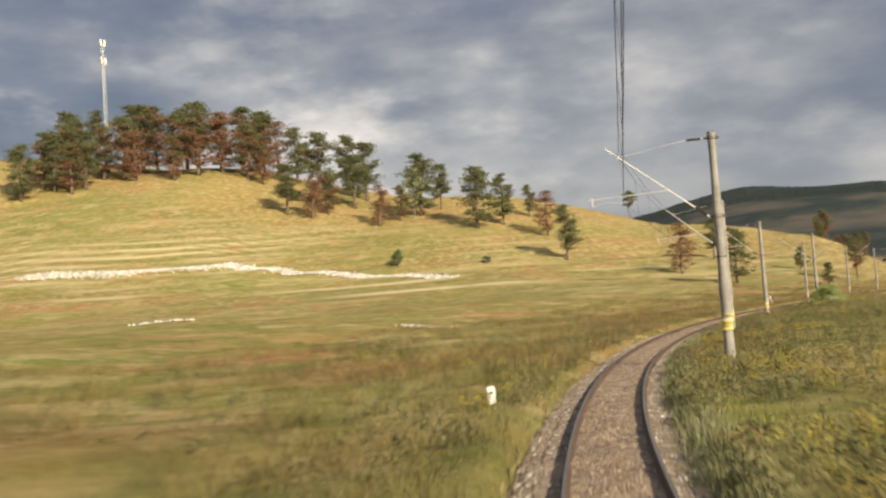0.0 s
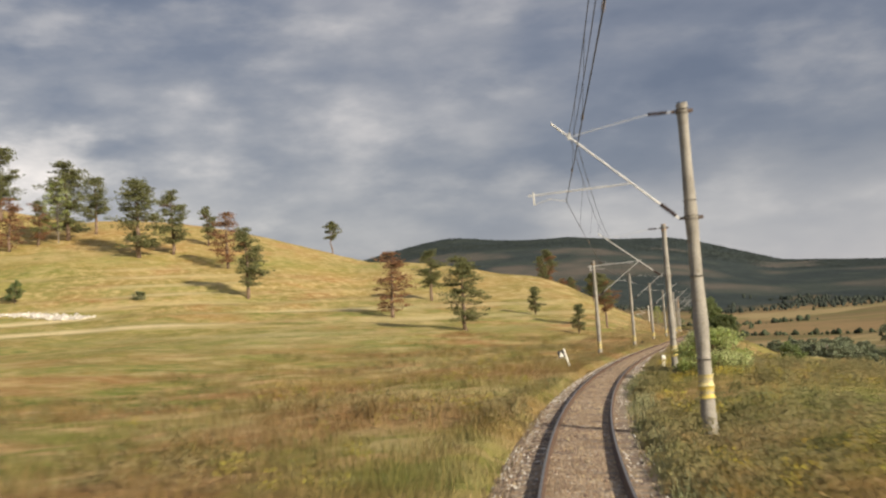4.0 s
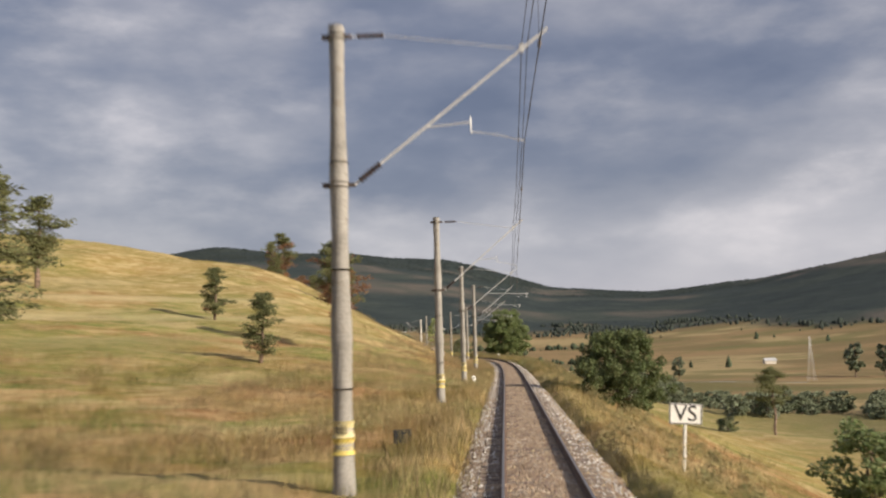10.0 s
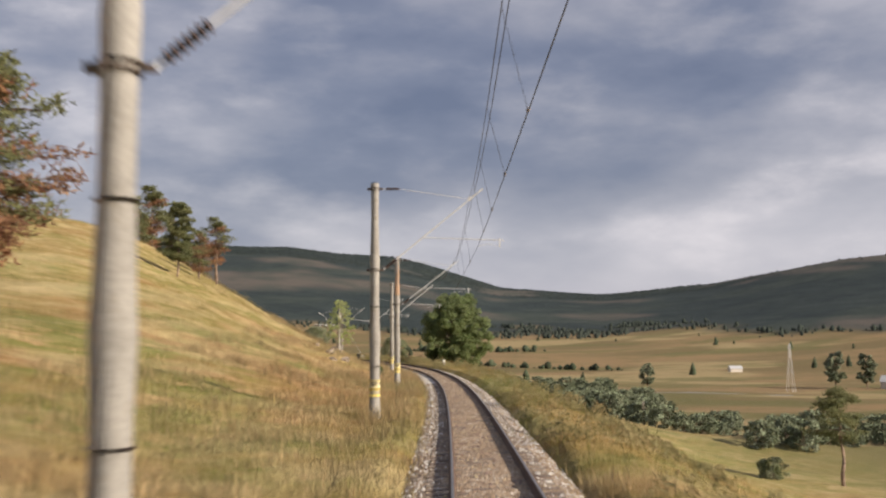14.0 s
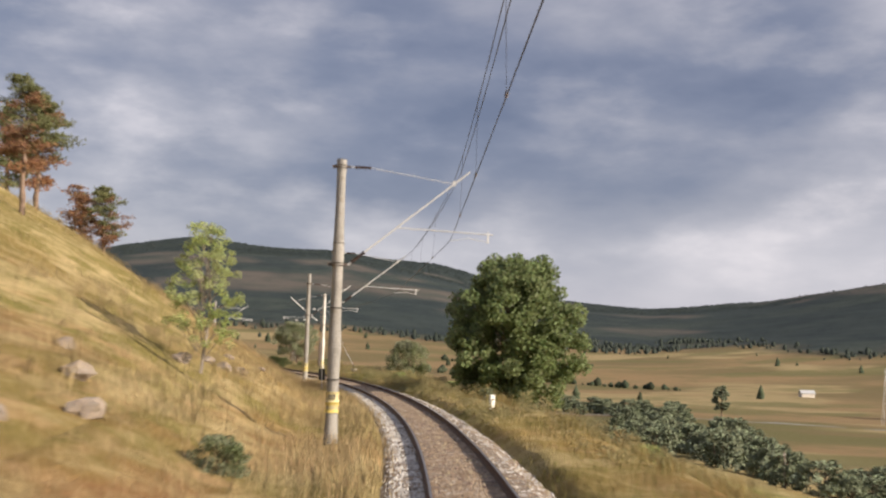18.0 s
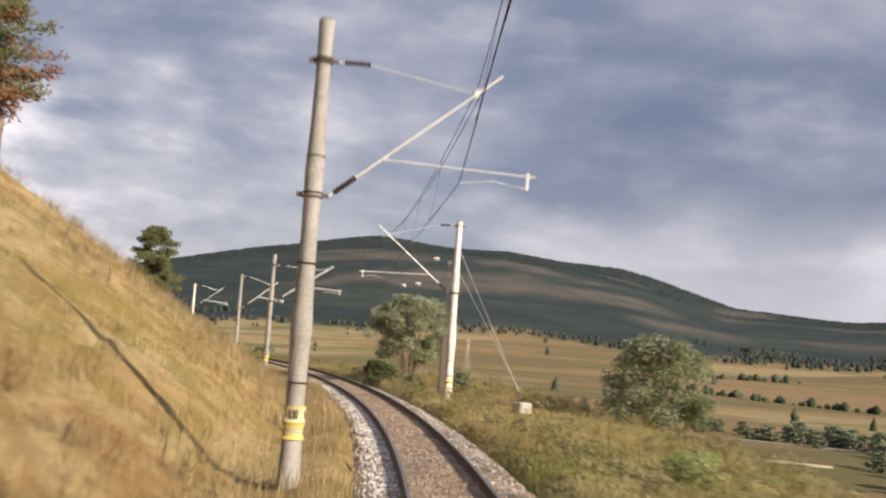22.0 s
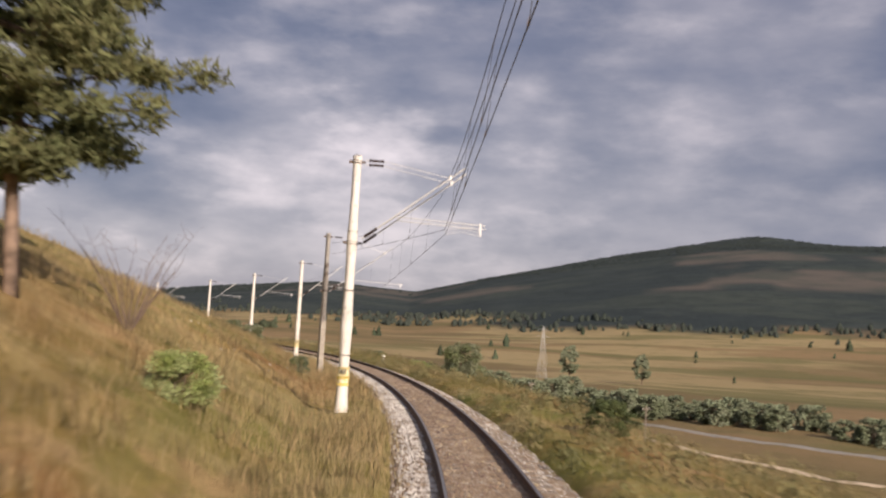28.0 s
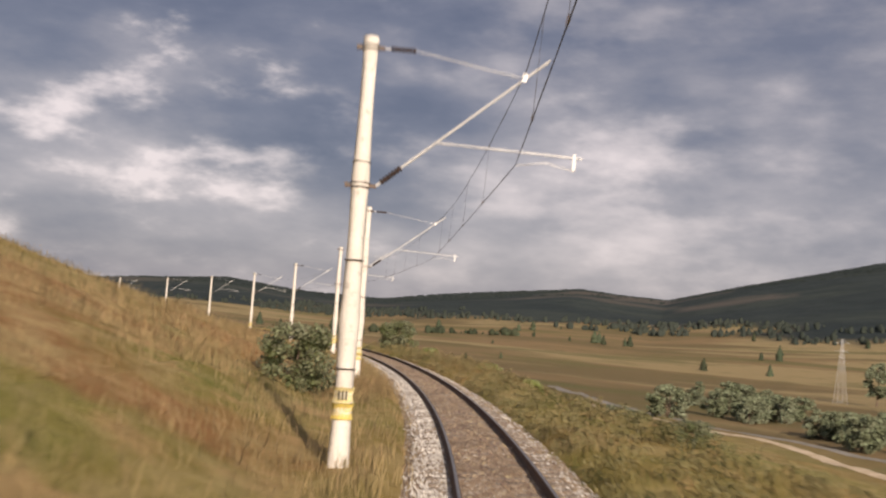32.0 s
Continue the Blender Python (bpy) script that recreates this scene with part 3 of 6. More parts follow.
def ground(x, y, fine=True):
    """Height of the ground at places (arrays)."""
    x, y = np.asarray(x, float).ravel(), np.asarray(y, float).ravel()
    S, D = to_line(x, y)
    rail = np.interp(S, LINE[0], LINE[3])
    # far land: a flat valley that climbs to the hills round it
    dx, dy = x - 130.0, y - 350.0
    r = np.hypot(dx, dy)
    head = np.degrees(np.arctan2(-dx, dy))
    rise = np.interp(head, [k[0] for k in SKYLINE], [k[1] for k in SKYLINE])
    top = np.tan(np.radians(rise)) * 3200.0
    w = np.clip((r - 600.0) / 2600.0, 0, 1)
    w = w * w * (3 - 2 * w)
    far = w * top * (1 + .08 * lumps(x, y, 380, 5) * w) + np.clip((r - 450) / 500, 0, 1) * 10 * (1 - w) + np.clip((r - 3400) / 1500, 0, 1) * 20
    near = np.clip((r - 120.0) / 300.0, 0, 1)
    far += near * (1.6 * lumps(x, y, 120, 6) + 3.0 * lumps(x, y, 310, 7))
    # right bank
    m, foot, deep = (np.interp(S, [k[0] for k in RIGHT], [k[i] for k in RIGHT]) for i in (1, 2, 3))
    hr = -deep * np.tanh(m * np.clip(D - foot, 0, None) / deep)
    # hill and cutting on the left
    hill = np.zeros_like(x)
    for a, b in zip(CREST[:-1], CREST[1:]):
        ux, uy = b[0] - a[0], b[1] - a[1]
        t = np.clip(((x - a[0]) * ux + (y - a[1]) * uy) / (ux * ux + uy * uy), 0, 1)
        q = np.hypot(x - a[0] - t * ux, y - a[1] - t * uy)
        hill = np.maximum(hill, (a[2] + t * (b[2] - a[2])) * np.exp(-(q / (a[3] + t * (b[3] - a[3]))) ** 2))
    hill += 1.0 * np.clip(hill / 15, 0, 1) * lumps(x, y, 37, 8)
    m, foot = (np.interp(S, [k[0] for k in LEFT], [k[i] for k in LEFT]) for i in (1, 2))
    cut = m * np.clip(-D - foot, 0, None) + .45 * np.clip(-D - 38, 0, None)
    big = np.maximum(hill, 0) + .04 * np.clip(-D - 8, 0, 60)
    k = 1.5
    hl = -k * np.log(np.exp(-np.clip(big, 0, 300) / k) + np.exp(-np.clip(cut, 0, 300) / k)) + k * np.log(2) * np.exp(-(big + cut) / k)
    side = np.where(D > 0, hr, np.clip(hl, 0, None))
    fade = np.clip((np.abs(D) - 60) / 500, 0, 1)
    z = rail * (1 - fade) + np.where(D > 0, -4.5, 4.0) * fade + side * np.where(D > 0, 1 - w, 1) + far * np.where(D > 0, np.clip((D - 6) / 70, 0, 1), np.clip((-D - 60) / 200, 0, 1) * .35 + .65 * w)
    # cattle terraces round the meadow side of the hill
    slope_part = np.clip((z - 5) / 6, 0, 1) * np.clip((58 - z) / 12, 0, 1) * np.clip((-D - 22) / 14, 0, 1) * np.clip((350 - S) / 60, 0, 1)
    z = z + .40 * slope_part * np.sin((z + 1.6 * lumps(x, y, 55, 21)) * 2 * np.pi / 3.4) * np.clip(.7 + .8 * lumps(x, y, 42, 26), 0, 1)
    # formation under the ballast
    bed = np.clip((np.abs(D) - 1.25 + .32 * (D > 0) * np.clip((140 - S) / 20, 0, 1)) / 1.0, 0, 1)
    z += -.60 * (1 - bed) - .16 * np.clip(1 - np.abs(np.abs(D) - 3.6) / 1.6, 0, 1)
    z -= np.clip(D, -2.6, 2.6) * np.sin(np.interp(S, LINE[0], LINE[5])) * np.clip((7 - np.abs(D)) / 4, 0, 1)
    if fine:
        wob = np.clip((np.abs(D) - 3) / 5, 0, 1) * np.clip(1.3 - np.abs(D) / 400, 0, 1)
        z += wob * (.28 * lumps(x, y, 7, 9) + .12 * lumps(x, y, 2.3, 10) + .4 * lumps(x, y, 23, 11))
    return z


def ground_at(x, y):
    return float(ground([x], [y])[0])


# ---- mesh helpers ----
class Shape:
    """Collects vertices and faces for one mesh."""

    def __init__(self):
        self.v, self.f = [], []

    def add(self, verts, faces):
        n = len(self.v)
        self.v.extend([tuple(p) for p in verts])
        self.f.extend([tuple(i + n for i in q) for q in faces])
        return self

    def box(self, c, size, turn=0.0, bevel=0.0, tilt=None):
        """A box with chamfered upright edges and top."""
        sx, sy, sz = (s / 2 for s in size)
        if bevel:
            k = bevel
            ring = [(-sx + k, -sy), (sx - k, -sy), (sx, -sy + k), (sx, sy - k), (sx - k, sy), (-sx + k, sy), (-sx, sy - k), (-sx, -sy + k)]
            inner = [(x * (1 - k / sx), y * (1 - k / sy)) for x, y in ring]
            vs = [(x, y, -sz) for x, y in ring] + [(x, y, sz - k) for x, y in ring] + [(x, y, sz) for x, y in inner]
            fs = [tuple(range(7, -1, -1)), tuple(range(16, 24))]
            for a in (0, 8):
                fs += [(a + i, a + (i + 1) % 8, a + 8 + (i + 1) % 8, a + 8 + i) for i in range(8)]
        else:
            vs = [(x * sx, y * sy, z * sz) for z in (-1, 1) for x, y in ((-1, -1), (1, -1), (1, 1), (-1, 1))]
            fs = [(3, 2, 1, 0), (4, 5, 6, 7), (0, 1, 5, 4), (1, 2, 6, 5), (2, 3, 7, 6), (3, 0, 4, 7)]
        m = Matrix.Translation(c) @ Matrix.Rotation(turn, 4, "Z") @ (tilt or Matrix())
        return self.add([m @ Vector(p) for p in vs], fs)

    def tube(self, pts, radii, sides=8, caps=True):
        """A round bar through points, with a radius at each."""
        pts = [Vector(p) for p in pts]
        if isinstance(radii, (int, float)):
            radii = [radii] * len(pts)
        n, vs, fs = len(pts), [], []
        ref = None
        for i, p in enumerate(pts):
            d = (pts[min(i + 1, n - 1)] - pts[max(i - 1, 0)]).normalized()
            if ref is None:
                ref = Vector((0, 0, 1)) if abs(d.z) < .9 else Vector((1, 0, 0))
            a = d.cross(ref).normalized()
            b = d.cross(a)
            ref = b.cross(d) if b.length else ref
            for k in range(sides):
                t = 2 * math.pi * k / sides
                vs.append(p + (a * math.cos(t) + b * math.sin(t)) * radii[i])
        for i in range(n - 1):
            for k in range(sides):
                j = (k + 1) % sides
                fs.append((i * sides + k, i * sides + j, (i + 1) * sides + j, (i + 1) * sides + k))
        if caps:
            fs += [tuple(range(sides - 1, -1, -1)), tuple((n - 1) * sides + k for k in range(sides))]
        return self.add(vs, fs)

    def stone(self, c, r, rnd, flat=.7):
        """A rough stone of eight faces."""
        vs = [Vector(p) * r * rnd.uniform(.7, 1.25) for p in ((1, 0, 0), (0, 1, 0), (-1, 0, 0), (0, -1, 0), (0, 0, flat), (0, 0, -flat))]
        m = Matrix.Translation(c) @ Euler((rnd.uniform(-.5, .5), rnd.uniform(-.5, .5), rnd.uniform(0, 6.3))).to_matrix().to_4x4()
        return self.add([m @ p for p in vs], [(0, 1, 4), (1, 2, 4), (2, 3, 4), (3, 0, 4), (1, 0, 5), (2, 1, 5), (3, 2, 5), (0, 3, 5)])

    def mesh(self, name, mat, smooth=False):
        me = bpy.data.meshes.new(name)
        me.from_pydata([tuple(p) for p in self.v], [], self.f)
        for q in (mat if isinstance(mat, (list, tuple)) else [mat]):
            me.materials.append(M[q])
        if smooth:
            me.shade_smooth()
        me.update()
        return me


def part(name, shape, mat, parent, label="", smooth=False):
    """One mesh as a part under a thing or under a part."""
    ob = new(name, shape.mesh(name, mat, smooth) if isinstance(shape, Shape) else shape)
    ob.parent = parent
    if label:
        tagged(ob, label)
    return ob


def thing(name, place, label, category, group="", kind="", turn=0.0):
    ob = new(name)
    ob.matrix_world = Matrix.Translation(place) @ Matrix.Rotation(turn, 4, "Z")
    return tagged(ob, label, category, group, kind)


def quick_mesh(name, verts, faces, mat, smooth=False):
    """A mesh from arrays; faces all of one size."""
    verts, faces = np.asarray(verts, np.float32), np.asarray(faces, np.int32)
    me = bpy.data.meshes.new(name)
    me.vertices.add(len(verts))
    me.vertices.foreach_set("co", verts.ravel())
    n, k = faces.shape
    me.loops.add(n * k)
    me.loops.foreach_set("vertex_index", faces.ravel())
    me.polygons.add(n)
    me.polygons.foreach_set("loop_start", np.arange(0, n * k, k, dtype=np.int32))
    for q in (mat if isinstance(mat, (list, tuple)) else [mat]):
        me.materials.append(M[q])
    me.update(calc_edges=True)
    me.validate()
    if smooth:
        me.shade_smooth()
    return me


# ---- ground: one sheet to the skyline ----
def spaced(lo, hi, step, out, grow=1.085):
    a = list(np.arange(lo, hi + .01, step))
    d = step
    while a[-1] < out:
        d = min(d * grow, 60)
        a.append(a[-1] + d)
    d, b = step, []
    x = lo
    while x > -out:
        d = min(d * grow, 60)
        x -= d
        b.append(x)
    return np.array(b[::-1] + a)


# open ground on the wooded hills: heading, distance, half widths of both
CLEARINGS = [(-49, 2540, 7, 330), (-22.5, 1870, 4.5, 120), (-15, 1760, 5, 130), (-29, 1620, 3, 80), (-20, 2200, 3, 70), (-11, 2150, 3, 150), (-38, 1730, 3, 70)]


def sward(x, y, z, S, D):
    """What grows where: shares of lush grass, russet grass, pale bands, terrace strips, far fields, woods and clearings."""
    hill = np.clip((z - 5) / 5, 0, 1) * np.clip((44 - z) / 10, 0, 1) * (D < -20) * np.clip((350 - S) / 60, 0, 1)
    step = (z + 1.2 * lumps(x, y, 60, 21)) / 3.1
    edge = np.abs(step - np.floor(step) - .5) * 2
    strip = np.clip((edge - .60) / .22, 0, 1) * hill * np.clip(.55 + 1.5 * lumps(x, y, 30, 22), 0, 1)
    r = np.hypot(x - 130, y - 350)
    far = np.clip(np.where(D > 0, (D - 28) / 70, (r - 550) / 160), 0, 1)
    lift = z + 10 * lumps(x, y, 180, 23) + 7 * lumps(x, y, 70, 24) + 3 * lumps(x, y, 28, 37)
    woods = np.clip((lift - 28) / 4, 0, 1) * np.clip((r - 700) / 150, 0, 1)
    bare = lumps(x, y * 1.3, 290, 27) + .5 * lumps(x, y, 120, 28) - np.interp(lift, [40, 90, 180, 250], [.55, .65, .80, 1.2])
    clearing = np.clip(bare / .08, 0, 1)
    head = np.degrees(np.arctan2(130 - x, y - 350))
    for h0, r0, hw, rw in CLEARINGS:
        q = ((head - h0) / hw) ** 2 + ((r - r0) / rw) ** 2 + .9 * lumps(x, y, 90, 30) + .5 * lumps(x, y, 35, 36)
        clearing = np.maximum(clearing, np.clip((1.05 - q) / .3, 0, 1))
    wide = np.abs(D)
    lush = np.where(D > 0, np.interp(S, [120, 200, 330, 470], [.9, .5, .4, .55]), np.interp(S, [0, 110, 200, 270, 330, 420, 480], [1.0, .95, .85, .75, .25, .15, .2]) * np.interp(wide, [4, 20, 70, 160], [.9, 1, .85, .6]))
    lush = np.clip(lush + .5 * lumps(x, y, 22, 25), 0, 1)
    foot = np.interp(wide, [2, 4, 12, 30, 70], [.6, 1, .95, .65, .35])
    russet = np.clip(np.interp(S, [0, 25, 110, 150, 250, 320, 360, 470, 500], [.25, .6, 1.0, .95, 1.05, .9, .5, .5, .95]) * foot * np.where(D > 0, np.interp(S, [120, 180, 330, 400], [.5, .9, .7, .85]), 1) + .6 * lumps(x, y, 17, 29), 0, 1.8)
    band = np.clip(np.interp(S, [60, 130, 200, 320, 360, 460, 490], [.5, .7, 1, 1, 1.7, 1.6, 1]) * np.clip(1.3 - wide / 110, .35, 1), 0, 1.7)
    terrace = np.clip((z - 2.5) / 3, 0, 1) * (D < -10) * np.clip((370 - S) / 60, .25, 1)
    return {"terrace": terrace, "far": far, "woods": woods, "clearing": clearing, "lush": lush, "russet": russet, "band": band, "strip": strip}


def dress(me, vals):
    for name, val in vals.items():
        at = me.attributes.new(name, "FLOAT", "POINT")
        at.data.foreach_set("value", np.asarray(val, np.float32))


def make_ground():
    gx, gy = spaced(-40, 185, 1.5, 4300), spaced(-20, 680, 1.7, 4400)
    X, Y = np.meshgrid(gx, gy)
    x, y = X.ravel(), Y.ravel()
    z = ground(x, y)
    S, D = to_line(x, y)
    n, m = len(gx), len(gy)
    i = (np.arange(m - 1)[:, None] * n + np.arange(n - 1)).ravel()
    # the sheet dips under the finer verges beside the track
    sunk = z - .40 * np.clip((7.4 - np.abs(D)) / 1.2, 0, 1) * (S > VERGE0 + 3) * (S < VERGE1 - 3)
    me = quick_mesh("ground", np.stack([x, y, sunk], -1), np.stack([i, i + 1, i + n + 1, i + n], -1), "meadow", True)
    dress(me, sward(x, y, z, S, D))
    tagged(new("ground", me), "rolling dry meadow with valley fields and wooded hills", "ground", kind="structure")
    across = np.array([1.30, 1.42, 1.52, 1.62, 1.72, 1.84, 1.98, 2.15, 2.4, 2.7, 3.05, 3.45, 3.9, 4.4, 5.0, 5.6, 6.2, 6.8, 7.3, 7.9])
    s = np.arange(VERGE0, VERGE1, .8)
    lx, ly, lz, th, c = on_line(s)
    r = np.random.RandomState(15)
    for sgn, name in ((-1, "left"), (1, "right")):
        d = sgn * (across[None] + r.randn(len(s), len(across)) * .035)
        x, y = lx[:, None] + np.cos(th)[:, None] * d, ly[:, None] + np.sin(th)[:, None] * d
        S = np.repeat(s, len(across))
        z = ground(x.ravel(), y.ravel()).reshape(d.shape)
        z += np.clip((np.abs(d) - 1.5) / .5, 0, 1) * r.randn(*d.shape) * .035
        z -= .35 * (across[None] > 7.6)
        k, q = len(across), len(s)
        i = (np.arange(q - 1)[:, None] * k + np.arange(k - 1)).ravel()
        f = np.stack([i, i + 1, i + k + 1, i + k], -1)
        me = quick_mesh("verge_" + name, np.stack([x.ravel(), y.ravel(), z.ravel()], -1), f if sgn > 0 else f[:, ::-1], "meadow", True)
        dress(me, sward(x.ravel(), y.ravel(), z.ravel(), S, d.ravel()))
        tagged(new("verge_" + name, me), "grassy verge along the edge of the ballast", "verge", kind="structure")


VERGE0, VERGE1 = -40.0, 900.0
make_ground()


# ---- railway: ballast, sleepers, rails ----
def swept(profile, s0, s1, step, wob=0.0, seed=1):
    """Vertices of a profile (d, z from the rail head) carried along the track, tilted with its cross fall."""
    s = np.arange(s0, s1 + .01, step)
    x, y, z, th, c = on_line(s)
    rnd = np.random.RandomState(seed)
    p = np.array(profile)
    V = np.empty((len(s), len(p), 3))
    for j, (d, h) in enumerate(p):
        hh = h + (rnd.randn(len(s)) * wob if wob else 0)
        dd = d + (rnd.randn(len(s)) * wob * 2 if wob else 0)
        side = dd * np.cos(c) + hh * np.sin(c)
        V[:, j] = np.stack([x + np.cos(th) * side, y + np.sin(th) * side, z - dd * np.sin(c) + hh * np.cos(c)], -1)
    n, k = len(s), len(p)
    i = (np.arange(n - 1)[:, None] * k + np.arange(k - 1)).ravel()
    return V.reshape(-1, 3), np.stack([i, i + 1, i + k + 1, i + k], -1)


TRACK0, TRACK1 = -30.0, 860.0
bed = [(-2.6, -1.0), (-2.2, -.68), (-1.88, -.44), (-1.62, -.29), (-1.42, -.225), (-1.2, -.20), (-.82, -.185), (-.4, -.16), (0, -.15), (.4, -.16), (.82, -.185), (1.2, -.20), (1.42, -.225), (1.62, -.29), (1.88, -.44), (2.2, -.68), (2.6, -1.0)]
v, f = swept(bed, TRACK0, TRACK1, .5, .018)
tagged(new("ballast_bed", quick_mesh("ballast_bed", v, f, "ballast", True)), "brown gravel ballast bed under a single railway track", "track bed", kind="structure")

track = thing("railway_track", (0, 0, 0), "single railway track with rusty rails on old sleepers", "railway track")
for sgn in (-1, 1):
    half = [(-.07, -.17), (-.07, -.158), (-.012, -.14), (-.012, -.045), (-.036, -.035), (-.036, -.006), (-.026, 0), (.026, 0), (.036, -.006), (.036, -.035), (.012, -.045), (.012, -.14), (.07, -.158), (.07, -.17)]
    v, f = swept([(sgn * .7525 + d, h) for d, h in half], TRACK0, TRACK1, 1.0)
    me = quick_mesh("rail", v, f, ["rail_side", "rail_top"])
    k = len(half) - 1
    idx = np.zeros(len(f), np.int32)
    idx[np.arange(len(f)) % k == 6] = 1
    me.polygons.foreach_set("material_index", idx)
    part("rail", me, None, track, "rust-brown steel rail with a worn bright head")

sl = Shape().box((0, 0, -.075), (2.5, .24, .15), bevel=.02)
sleeper_mesh = sl.mesh("sleeper", "sleeper")
rest = []
rnd = random.Random(5)
for i, s in enumerate(np.arange(TRACK0 + 1, TRACK1 - 1, .62)):
    x, y, z, th, c = on_line(s)
    m = Matrix.Translation((x, y, z)) @ Matrix.Rotation(float(th) + rnd.uniform(-.012, .012), 4, "Z") @ Matrix.Rotation(float(c), 4, "Y") @ Matrix.Translation((rnd.uniform(-.03, .03), 0, -.165 + rnd.uniform(-.012, .006)))
    if 90 < s < 276:
        ob = new("sleeper", sleeper_mesh)
        ob.parent = track
        ob.matrix_basis = m
    else:
        rest.append(m)
joined = Shape()
for m in rest:
    joined.add([m @ Vector(p) for p in sl.v], sl.f)
tagged(part("joined_sleeper_run", joined, "sleeper", track), kind="stuff")


def scatter_stones(name, count, s0, s1, size, mat, lanes, label, seed, lift=0.0):
    rnd = np.random.RandomState(seed)
    s = rnd.uniform(s0, s1, count)
    lane = rnd.randint(0, len(lanes), count)
    lo, hi = np.array([l[0] for l in lanes])[lane], np.array([l[1] for l in lanes])[lane]
    d = rnd.uniform(lo, hi)
    x, y, z, th, c = on_line(s)
    h = np.interp(d, [p[0] for p in bed], [p[1] for p in bed]) + lift
    side = d * np.cos(c) + h * np.sin(c)
    C = np.stack([x + np.cos(th) * side, y + np.sin(th) * side, z - d * np.sin(c) + h * np.cos(c)], -1)
    r = size * rnd.uniform(.55, 1.35, count)
    base = np.array([(1, 0, 0), (0, 1, 0), (-1, 0, 0), (0, -1, 0), (0, 0, .75), (0, 0, -.75)])
    V = base[None] * rnd.uniform(.65, 1.3, (count, 6, 1)) * r[:, None, None]
    a = rnd.uniform(0, 6.28, count)
    ca, sa = np.cos(a)[:, None], np.sin(a)[:, None]
    V = np.stack([V[..., 0] * ca - V[..., 1] * sa, V[..., 0] * sa + V[..., 1] * ca, V[..., 2]], -1) + C[:, None]
    V = V[:, :5]  # the buried half is left off
    F = np.array([(0, 1, 4), (1, 2, 4), (2, 3, 4), (3, 0, 4)])
    f = (F[None] + np.arange(count)[:, None, None] * 5).reshape(-1, 3)
    tagged(new(name, quick_mesh(name, V.reshape(-1, 3), f, mat)), label, "gravel", kind="stuff")


scatter_stones("ballast_stones", 66000, 0, 640, .036, "stones", [(-1.72, -.82), (.82, 1.72), (-.66, .66), (-.66, .66)], "loose brown and grey ballast stones beside the rails", 11)
scatter_stones("pale_ballast_stones", 17000, 0, 640, .032, "white_stones", [(-1.70, -.85), (.85, 1.70), (.9, 1.65), (-1.65, -.9), (.85, 1.70), (-1.70, -.85)], "pale limestone ballast stones scattered beside the rails", 12, .01)
scatter_stones("fresh_ballast_stones", 24000, 318, 640, .040, "white_stones", [(-1.55, -.86), (-1.32, -.86)], "fresh white limestone strip outside the inner rail", 13, .012)
scatter_stones("shoulder_stones", 15000, 110, 640, .036, "white_stones", [(.95, 1.75), (.95, 1.75), (-1.75, -.95)], "pale stones on the ballast shoulders", 14, .012)


# ---- overhead line masts: distance along, distance to the right, top above the rails, style ----
MASTS = [(39.75, 3.68, 8.46, "A"), (70.05, 3.33, 8.28, "A"), (98.87, 3.22, 8.38, "A"), (133.42, 3.56, 8.32, "A"), (167.2, -3.88, 8.61, "B"), (199.5, -3.64, 8.65, "B"),
         (228.0, -3.61, 8.39, "B"), (255.8, -3.61, 8.15, "A"), (285.03, -3.42, 8.38, "A"), (315.38, -3.45, 8.14, "A"), (346.24, -3.24, 8.22, "A"), (372.84, -3.12, 8.35, "A"),
         (401.67, -2.88, 8.52, "A"), (430.96, 3.54, 8.46, "R"), (459.12, -3.93, 8.29, "D"), (490.0, -3.23, 8.32, "D"), (520.9, -3.17, 8.30, "D"), (551.9, -3.5, 8.35, "W"),
         (578.34, -2.94, 8.12, "A"), (610.01, -3.24, 8.18, "A"), (641.88, -3.12, 8.25, "A"), (677.25, -3.49, 8.41, "A"), (711.77, -3.38, 8.28, "A"), (746.75, -3.37, 8.34, "A"),
         (782.03, -3.36, 8.40, "A"), (818.03, -3.38, 8.40, "A")]
WHITE = {13, 16, 18, 19, 20, 21, 22, 23, 24, 25}
RUSTY = {3, 4, 9}
HOOK1, HOOK2 = {}, {}  # where the wires hang, for the first and the second run


def insulator(a, b, radius=.075, sheds=7):
    """A ribbed insulator between two points."""
    a, b = Vector(a), Vector(b)
    s = Shape()
    pts, rad = [], []
    for i in range(sheds * 2 + 1):
        pts.append(a.lerp(b, i / (sheds * 2)))
        rad.append(radius if i % 2 else radius * .5)
    return s.tube(pts, rad, 10)


